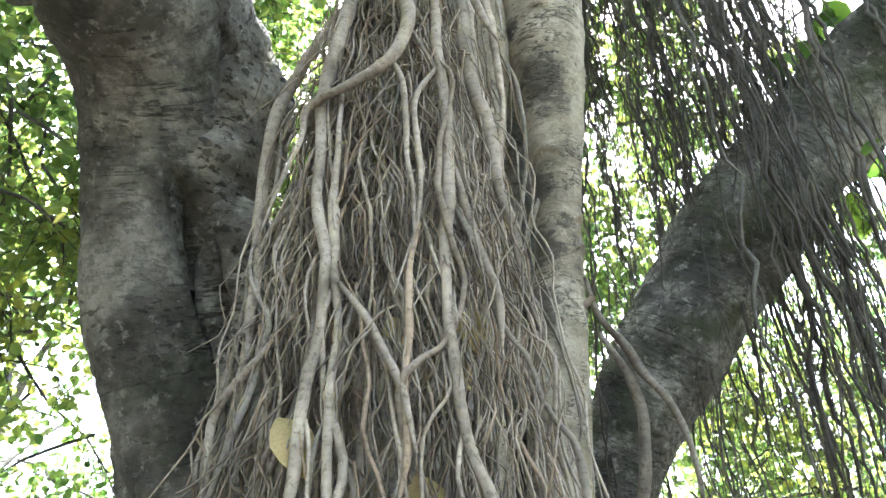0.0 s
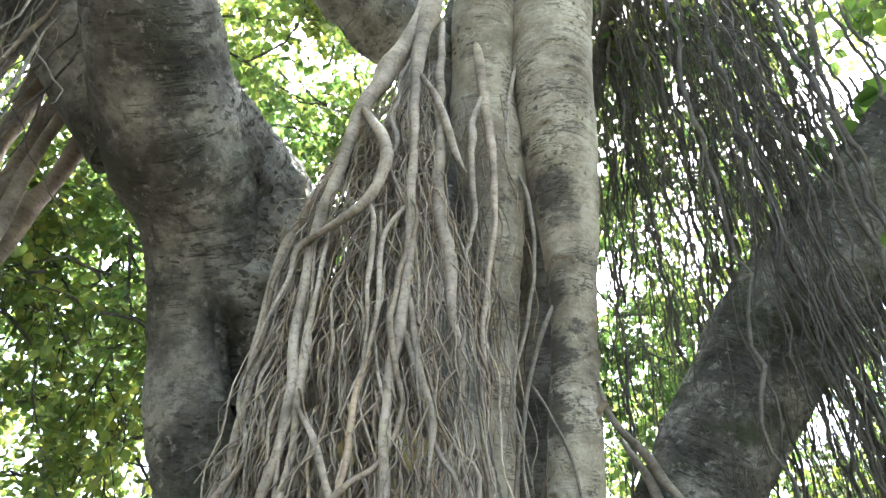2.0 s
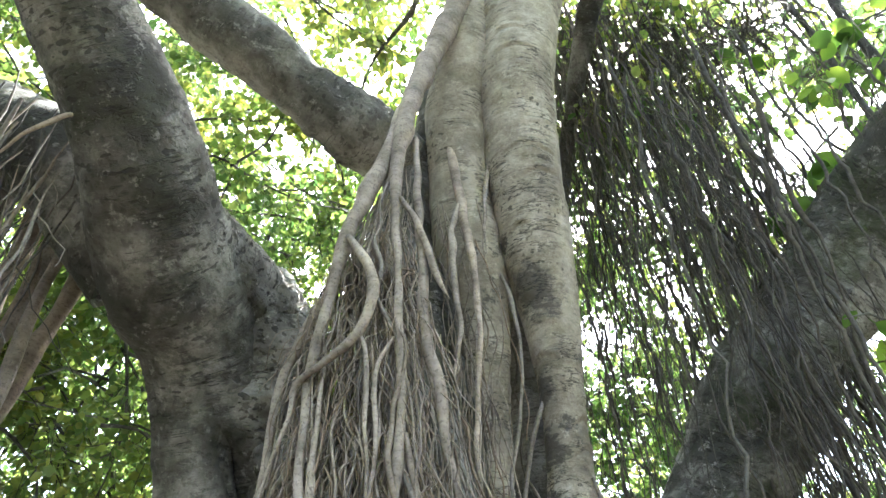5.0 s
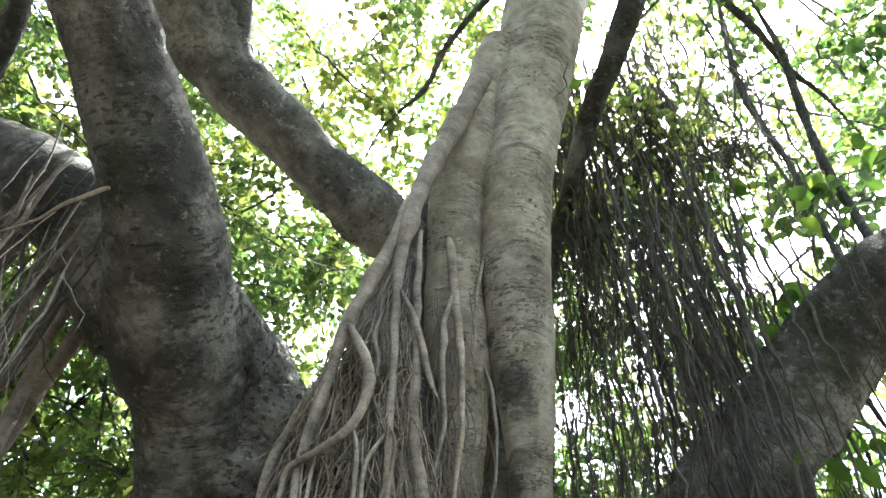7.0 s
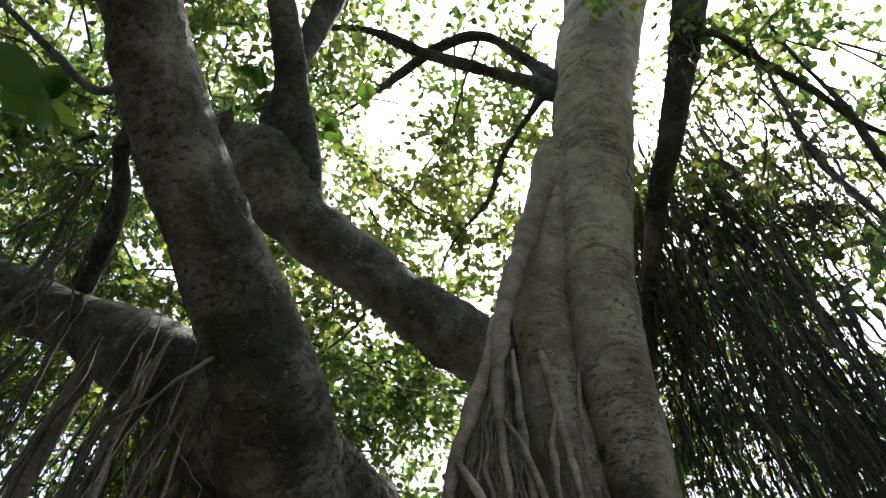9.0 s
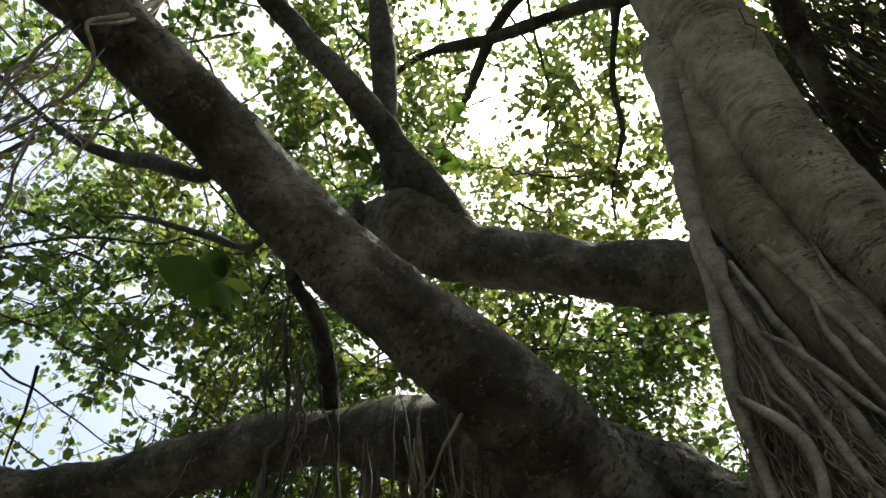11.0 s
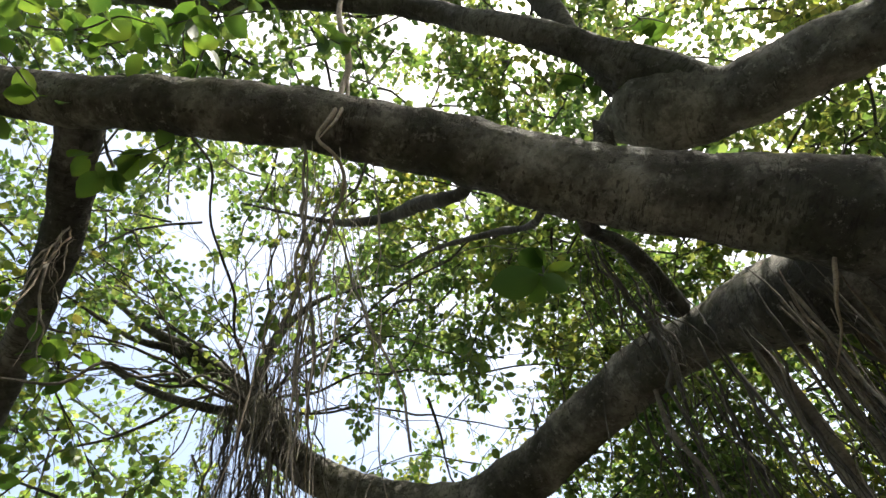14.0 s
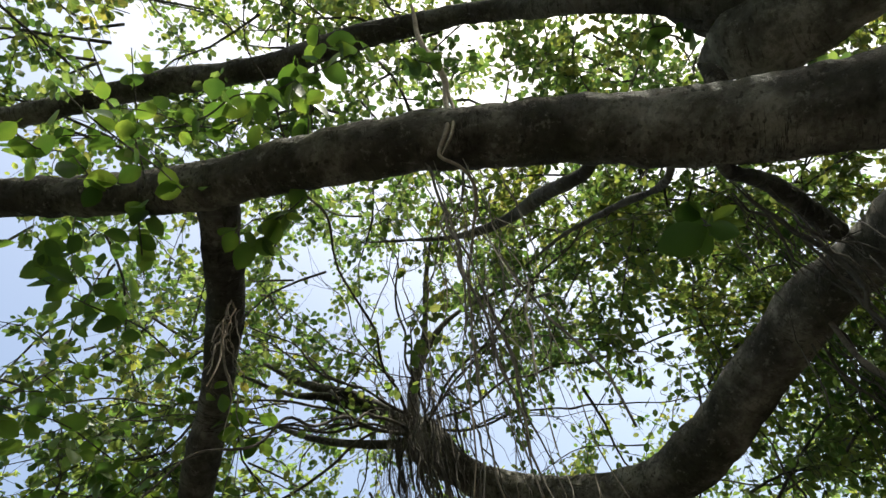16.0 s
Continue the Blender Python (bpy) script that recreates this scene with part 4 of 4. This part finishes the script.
HALVES = np.array([(0, 1, 2, 3), (0, 3, 4, 5)])


def leaf_cloud(base, aim, up, size):
    """Folded leaves, one at each base, along aim with its face towards up."""
    a = aim / (np.linalg.norm(aim, axis=1)[:, None] + 1e-9)
    s = np.cross(up, a)
    s /= np.linalg.norm(s, axis=1)[:, None] + 1e-9
    u = np.cross(a, s)
    p = base[:, None] + size[:, None, None] * (a[:, None] * OUTLINE[None, :, 0:1] + s[:, None] * OUTLINE[None, :, 1:2] + u[:, None] * OUTLINE[None, :, 2:3])
    n = len(base)
    f = (np.arange(n)[:, None, None] * 6 + HALVES[None]).reshape(-1, 4)
    uv = np.tile(OUTLINE[HALVES.ravel()][:, :2], (n, 1))
    return p.reshape(-1, 3), f, uv


def sprays(starts, heads, length, per, size, rng, droop=0.25):
    """Leafy twigs: a thin stalk from each start, with leaves set along it."""
    n = len(starts)
    heads = heads / (np.linalg.norm(heads, axis=1)[:, None] + 1e-9)
    ln = length * rng.uniform(0.6, 1.3, n)
    t = np.linspace(0.0, 1.0, 3)
    side = rng.normal(0, 0.18, (n, 3))
    bend = side[:, None] * (t ** 2)[None, :, None] + np.array([0, 0, -droop])[None, None] * (t ** 2)[None, :, None]
    line = starts[:, None] + ln[:, None, None] * (heads[:, None] * t[None, :, None] + bend)
    ring = np.array([(1, 0, 0), (-0.5, 0.5, 0.7), (-0.5, -0.5, -0.7)])
    rad = (0.0045 * (1 - 0.7 * t))[None, :, None, None]
    pts = (line[:, :, None] + rad * ring[None, None]).reshape(-1, 3)
    i, k, j = np.meshgrid(np.arange(n), np.arange(2), np.arange(3), indexing="ij")
    b = i * 9 + k * 3
    quads = np.stack([b + j, b + (j + 1) % 3, b + 3 + (j + 1) % 3, b + 3 + j], -1).reshape(-1, 4)
    stalks = (pts, quads, np.zeros((quads.size, 2)))
    m = n * per
    own = np.repeat(np.arange(n), per)
    tt = rng.uniform(0.15, 1.0, m)
    lo = np.minimum((tt * 2).astype(int), 1)
    fr = (tt * 2 - lo)[:, None]
    base = line[own, lo] * (1 - fr) + line[own, lo + 1] * fr
    aim = heads[own] * 0.5 + rng.normal(0, 0.75, (m, 3)) + np.array([0, 0, -0.35])
    up = np.array([0, 0, 1.0]) + rng.normal(0, 0.55, (m, 3))
    leaves = leaf_cloud(base + 0.02 * aim, aim, up, size * rng.uniform(0.6, 1.25, m))
    return leaves, stalks


rng = np.random.default_rng(5)
CROWN_MID = np.array((0.1, -0.2, 1.7))
GAPS = [((0.022, 0.318, 0.948), 5, 0.7), ((0.421, 0.451, 0.787), 16, 0.3), ((-0.575, -0.362, 0.734), 7, 0.4), ((-0.799, -0.03, 0.6), 7, 0.5), ((-0.514, 0.831, 0.211), 11, 0.6), ((0.36, 0.769, 0.528), 6, 0.3), ((-0.556, -0.391, 0.734), 8, 0.3), ((0.56, 0.664, 0.496), 10, 0.4), ((-0.072, 0.467, 0.881), 5, 0.4), ((-0.072, 0.305, 0.95), 4, 0.5), ((-0.057, 0.153, 0.987), 4, 0.5), ((-0.668, 0.552, 0.5), 5, 0.05), ((-0.687, 0.135, 0.714), 3, 0.1), ((-0.705, -0.3, 0.643), 4, 0.3), ((-0.518, -0.47, 0.715), 5, 0.2)]
GAPS += [((-0.684, 0.171, 0.709), 3, 0.1), ((-0.685, 0.126, 0.718), 3, 0.1), ((-0.143, 0.516, 0.845), 5, 0.4), ((-0.283, 0.732, 0.619), 3, 0.3), ((0.235, 0.809, 0.539), 4, 0.2), ((0.325, 0.641, 0.696), 9, 0.8), ((0.303, 0.721, 0.623), 9, 0.9), ((0.157, 0.694, 0.703), 6, 0.95), ((-0.684, -0.205, 0.7), 11, 0.65)]
CLUMPS = [((1.63, 2.746, 4.95), 26, 0.7), ((0.874, 3.437, 4.352), 22, 0.6), ((-1.765, 2.725, 5.13), 30, 0.6), ((-2.541, 3.406, 3.924), 30, 0.7), ((-2.576, 2.466, 3.671), 44, 0.7), ((-2.896, 0.002, 5.43), 26, 0.7), ((-3.426, 0.657, 5.701), 34, 0.6), ((-1.944, -3.581, 5.333), 22, 0.7), ((0.945, 2.894, 5.011), 54, 0.7), ((-3.275, 2.163, 4.267), 22, 0.7), ((-1.413, 3.089, 5.35), 22, 0.6), ((2.006, 4.514, 2.372), 34, 0.6), ((-0.979, 1.739, 6.708), 9, 0.8), ((-1.785, 1.941, 7.057), 8, 0.9), ((-1.821, 0.182, 6.902), 7, 0.7), ((-2.224, -1.331, 6.708), 9, 0.7)]
CLUMPS += [((-0.426, 1.63, 7.289), 6, 0.7), ((-2.603, 3.134, 3.555), 34, 0.6), ((-1.944, 2.483, 5.727), 9, 0.6), ((-1.809, 2.9, 5.302), 12, 0.6), ((-3.676, 3.465, 4.262), 9, 0.7), ((-3.986, 1.15, 4.49), 15, 0.6), ((-3.939, 1.801, 4.412), 11, 0.6), ((-4.3, 1.7, 4.6), 8, 0.7), ((-3.125, -3.452, 4.825), 8, 0.6), ((-3.059, 0.611, 6.118), 16, 0.5), ((-3.28, 1.348, 5.75), 12, 0.5), ((-2.854, 0.873, 5.93), 12, 0.5), ((0.756, 4.541, 4.087), 9, 0.6), ((0.9, 4.3, 3.4), 9, 0.6)]


def openness(p):
    """Low where the crown has an opening."""
    d, s = (p - CROWN_MID) / np.linalg.norm(p - CROWN_MID), 1.0
    for g, width, keep in GAPS:
        c = math.acos(max(-1.0, min(1.0, float(np.dot(d, g)))))
        s *= 1 - (1 - keep) * math.exp(-((c / radians(width)) ** 2) * 1.5)
    return s


def crown_share(d, p):
    """How leafy the crown is at the place p, which lies along d: clumps by noise, thin at its openings."""
    s = 0.62 + 1.1 * noise.noise(Vector(p) * 0.55) + 0.5 * noise.noise(Vector(p) * 1.6 + Vector((9, 0, 0)))
    s = max(s, 0.42)
    if d[0] * 0.6 - d[1] * 0.8 > 0.35:  # the unseen side, its density set for the light on the limbs
        s *= 0.8
    return s * openness(p)


def crown_points(count, low, near, far, rng):
    """Places in a thick shell round and over the trunk."""
    out = []
    while len(out) < count:
        d = rng.normal(0, 1, 3)
        d /= np.linalg.norm(d)
        if d[2] < low:
            continue
        p = CROWN_MID + d * rng.uniform(near, far)
        if crown_share(d, p) > rng.uniform(0, 1):
            out.append(p)
    return np.array(out)


def boughs(starts, length, rng):
    """Drooping lines that carry the leafy twigs."""
    lines = []
    for s in starts:
        h = rng.normal(0, 1, 3) * (1, 1, 0.5)
        h /= np.linalg.norm(h)
        ln = length * rng.uniform(0.6, 1.4)
        lines.append([tuple(s + h * ln * t + np.array((0, 0, -0.3 * ln * t * t)) + rng.normal(0, 0.04, 3)) + (0.011 * (1 - 0.75 * t),) for t in (0, 0.25, 0.5, 0.75, 1)])
    return lines


lines = boughs(crown_points(1420, 0.02, 4.3, 9.2, rng), 1.3, rng)
for place, count, wide in CLUMPS:
    spots = np.array(place) + rng.normal(0, wide, (count, 3))
    lines += boughs(spots[[openness(p) > rng.uniform(0, 1) for p in spots]], 1.0, rng)
# boughs keep clear of the bare limbs and of the open space under the crown
AXES = np.vstack([curve_points(a, 0.1)[:, :3] for a in (LEFT_LIMB, LOW_LIMB, FORK_BRANCH, PALE_STEM, RIGHT_LIMB, SIDE_LIMB)])
lines = [p for p in lines if all(np.linalg.norm(AXES - np.array(v[:3]), axis=1).min() > 0.55 and np.linalg.norm(np.array(v[:3]) - CROWN_MID) > 3.4 for v in p)]
wood = [swept(curve_points(p, 0.17), 4) for p in lines]
starts, heads = [], []
for p in lines:
    q = curve_points(p, 0.02)
    for k in rng.integers(len(q) // 6, len(q), 15):
        starts.append(q[k, :3])
        heads.append((q[min(k + 3, len(q) - 1), :3] - q[max(k - 3, 0), :3]) * 8 + rng.normal(0, 0.8, 3))
leaves, stalks = sprays(np.array(starts), np.array(heads), 0.32, 12, 0.06, rng)
part_mesh("crown", mesh_of("crown", [leaves], LEAF, False), tree, "backlit green crown of oval leaves", "stuff")
part_mesh("twig_spray", mesh_of("twig_spray", wood + [stalks], TWIG_BARK), tree, "fine leafy twigs", "stuff")


# leaves close by, each a piece of its own
def big_leaf(seed):
    r = np.random.default_rng(seed)
    bm = bmesh.new()
    rows = [(0.0, 0.02), (0.08, 0.13), (0.25, 0.28), (0.48, 0.34), (0.7, 0.29), (0.88, 0.16), (1.0, 0.015)]
    curl, fold = r.uniform(0.02, 0.16), r.uniform(0.05, 0.16)
    made = []
    for x, w in rows:
        z = -curl * x * x
        made.append([bm.verts.new((x, s * w, z + fold * abs(s) * w * 2)) for s in (-1, -0.5, 0, 0.5, 1)])
    for a, b in zip(made, made[1:]):
        for k in range(4):
            bm.faces.new((a[k], a[k + 1], b[k + 1], b[k])).smooth = True
    stalk = [bm.verts.new(c) for c in ((-0.25, -0.012, 0.03), (-0.25, 0.012, 0.03), (0.0, 0.012, 0.0), (0.0, -0.012, 0.0))]
    bm.faces.new(stalk)
    me = bpy.data.meshes.new("leaf")
    bm.to_mesh(me)
    bm.free()
    me.materials.append(NEAR_LEAF)
    return me


LEAF_SHAPES = [big_leaf(s) for s in range(6)]


def leafy_twig(place, count, size, reach, rng):
    """A thin twig with single leaves along it."""
    h = rng.normal(0, 1, 3) * (1, 1, 0.4)
    h /= np.linalg.norm(h)
    p = np.array(place)
    line = [(*(p + h * reach * t + np.array((0, 0, -0.15 * reach * t * t)) + rng.normal(0, 0.012, 3)), 0.0035 * (1 - 0.3 * abs(t))) for t in (-1, -0.5, 0, 0.5, 1)]
    twig = part_mesh("twig", mesh_of("twig", [swept(curve_points(line, 0.05), 6)], TWIG_BARK), tree)
    q = curve_points(line, 0.02)
    for _ in range(count):
        b = q[rng.integers(0, len(q)), :3] + rng.normal(0, 0.25 * reach, 3) * (0.5, 0.5, 0.4)
        ob = part_mesh("leaf", LEAF_SHAPES[rng.integers(0, 6)], twig)
        s = size * rng.uniform(0.65, 1.2)
        tilt = Euler((rng.normal(0, 0.6), rng.normal(0.35, 0.5), rng.uniform(0, 6.28)))
        ob.matrix_basis = Matrix.LocRotScale(Vector(b), tilt, Vector((s, s, s)))


NEAR_LEAVES = [((-0.409, -1.32, 4.027), 24, 0.1, 0.3), ((-0.373, -1.591, 4.007), 12, 0.1, 0.3), ((-0.335, -1.857, 3.897), 14, 0.1, 0.25), ((-0.751, -1.533, 3.802), 7, 0.1, 0.12), ((-0.995, -2.209, 3.788), 26, 0.1, 0.4), ((-0.539, -0.835, 4.158), 8, 0.1, 0.12), ((-0.804, -0.308, 3.087), 9, 0.115, 0.08), ((1.241, 1.801, 3.369), 4, 0.1, 0.1), ((1.49, 1.748, 3.554), 7, 0.12, 0.12), ((1.374, 1.957, 2.8), 5, 0.11, 0.1), ((1.252, 2.008, 2.716), 2, 0.1, 0.06), ((1.31, 1.735, 3.45), 1, 0.12, 0.04), ((1.394, 1.922, 2.865), 4, 0.12, 0.1), ((1.48, 1.685, 4), 14, 0.09, 0.3)]
NEAR_LEAVES += [((1.46, 1.814, 2.976), 6, 0.12, 0.12), ((1.699, 1.699, 4.058), 7, 0.1, 0.2), ((1.74, 1.722, 3.746), 6, 0.1, 0.2), ((1.55, 1.827, 4.036), 6, 0.1, 0.2), ((1.951, 1.757, 4.346), 7, 0.1, 0.2), ((1.524, 1.826, 4.476), 6, 0.1, 0.2), ((1.462, 1.087, 3.529), 22, 0.085, 0.3), ((1.666, 1.116, 3.664), 12, 0.085, 0.25), ((1.234, 1.471, 2.669), 11, 0.085, 0.18), ((-0.271, -2.216, 4.071), 12, 0.1, 0.25), ((-0.721, -2.472, 4.113), 18, 0.1, 0.35), ((-1.566, -2.106, 3.76), 14, 0.1, 0.3), ((-1.465, -2.671, 3.737), 34, 0.1, 0.5), ((-1.9, -2.75, 3.75), 26, 0.1, 0.45)]
NEAR_LEAVES += [((-0.6, -2, 3.95), 14, 0.1, 0.3), ((-0.824, -2.604, 4.548), 12, 0.1, 0.28), ((-1.112, -2.676, 4.432), 14, 0.1, 0.28), ((-1.427, -2.894, 4.289), 14, 0.1, 0.28), ((-1.66, -2.725, 4.098), 14, 0.1, 0.28), ((-1.836, -2.988, 3.939), 16, 0.1, 0.28), ((-2, -2.651, 3.813), 14, 0.1, 0.28), ((-2.016, -2.397, 3.94), 12, 0.1, 0.28), ((-0.473, -2.452, 4.72), 10, 0.1, 0.28), ((-0.502, -2.166, 4.837), 10, 0.1, 0.28), ((-0.633, -1.949, 4.734), 10, 0.1, 0.28), ((-1.665, -2.502, 4.364), 8, 0.1, 0.28), ((-0.842, 0.216, 4.3), 8, 0.1, 0.2), ((-0.645, 0.431, 4.392), 6, 0.1, 0.2)]
NEAR_LEAVES += [((-0.6, 0.415, 4.438), 6, 0.1, 0.15), ((-0.362, 0.07, 4.286), 1, 0.07, 0.1), ((-0.494, -1.266, 4.081), 12, 0.1, 0.25), ((-0.761, -1.574, 3.856), 7, 0.1, 0.12), ((0.565, 1.005, 4.246), 1, 0.09, 0.1)]
for place, count, size, reach in NEAR_LEAVES:
    leafy_twig(place, count, size, reach, rng)


# ---- dry leaves caught in the roots ----
def dry_leaf(place, turn, size, label, mat):
    bm = bmesh.new()
    rows = [(0.0, 0.03), (0.15, 0.2), (0.4, 0.33), (0.65, 0.3), (0.85, 0.17), (1.0, 0.02)]
    made = [[bm.verts.new((x, s * w, 0.22 * abs(s) * w + 0.12 * math.sin(x * 3) + 0.03 * math.sin(x * 17 + s * 3))) for s in (-1, -0.5, 0, 0.5, 1)] for x, w in rows]
    for a, b in zip(made, made[1:]):
        for k in range(4):
            bm.faces.new((a[k], a[k + 1], b[k + 1], b[k])).smooth = True
    bmesh.ops.solidify(bm, geom=bm.faces[:], thickness=0.012)
    me = bpy.data.meshes.new("dry_leaf")
    bm.to_mesh(me)
    bm.free()
    me.materials.append(mat)
    ob = tagged(new("dry_leaf", me), label, "leaf")
    ob.matrix_basis = Matrix.LocRotScale(Vector(place), Euler([radians(a) for a in turn]), Vector((size, size, size)))
    return ob


dry_leaf((-0.316, 0.998, 1.815), (75, 60, 10), 0.1, "tan dry fig leaf caught among the aerial roots", DRY_LEAF)
dry_leaf((-0.026, 1.022, 2.001), (80, 80, -5), 0.085, "yellowed dry fig leaf wedged behind a root", DRY_LEAF)
dry_leaf((-0.071, 1.029, 1.915), (70, 50, 0), 0.07, "yellowed dry fig leaf wedged behind a root", DRY_LEAF)
dry_leaf((-0.111, 1.009, 1.733), (70, 70, 0), 0.09, "tan dry fig leaf low among the roots", DRY_LEAF)
dry_leaf((-0.155, 1.036, 1.994), (80, 70, 0), 0.06, "brown dry leaf deep among the roots", DRY_LEAF)
dry_leaf((-0.208, 1.115, 2.462), (80, 80, 0), 0.09, "faded green leaf behind the aerial roots", FADED_LEAF)


def far_tree(x, y, h, seed):
    """A background tree: trunk with limbs and a loose crown."""
    r = np.random.default_rng(seed)
    t = tagged(new("background_tree"), "leafy green tree in the distance, in a ring that blocks low light", "tree", "trees behind the fig")
    t.location = (x, y, 0)
    limb("trunk", [(0, 0, -0.1, 0.2), (0.1, 0, h * 0.25, 0.15), (0, 0.1, h * 0.5, 0.1), (0.1, 0, h * 0.85, 0.03)], TWIG_BARK, t, "", 14, 0.2, 0.01, 0.004, 0.2, seed, 0)
    for k in range(5):
        a = k * 1.26 + r.uniform(0, 1)
        z = h * r.uniform(0.2, 0.5)
        limb("limb", [(0.05, 0.05, z, 0.08), (math.cos(a) * h * 0.15, math.sin(a) * h * 0.15, z + h * 0.12, 0.05), (math.cos(a) * h * 0.3, math.sin(a) * h * 0.3, z + h * 0.2, 0.015)], TWIG_BARK, t, "", 8, 0.2, 0.004, 0.002, 0.2, seed + k, 0)
    n = 700
    d = r.normal(0, 1, (n, 3))
    d /= np.linalg.norm(d, axis=1)[:, None]
    p = d * (r.uniform(0.3, 1, n) ** 0.5)[:, None] * np.array((0.42 * h, 0.42 * h, 0.5 * h)) + np.array((0, 0, 0.55 * h))
    keep = np.array([noise.noise(Vector(q) * 0.7 + Vector((seed, 0, 0))) > -0.2 for q in p]) & (p[:, 2] > 0.1)
    p = p[keep]
    lv, st = sprays(p, r.normal(0, 1, p.shape), 0.8, 6, 0.145, r)
    part_mesh("crown", mesh_of("crown", [lv], FAR_LEAF, False), t, "", "stuff")
    return t


# closed ring: trees out of view are added to block light from the horizon
for i in range(16):
    a = radians(-100 + i * 22.5 + 6 * math.sin(i * 2.1))
    d = 13 + 2.5 * math.sin(i * 1.7)
    far_tree(-d * math.sin(a), d * math.cos(a), 7.4 + 1.3 * math.sin(i * 3.3), 40 + i)
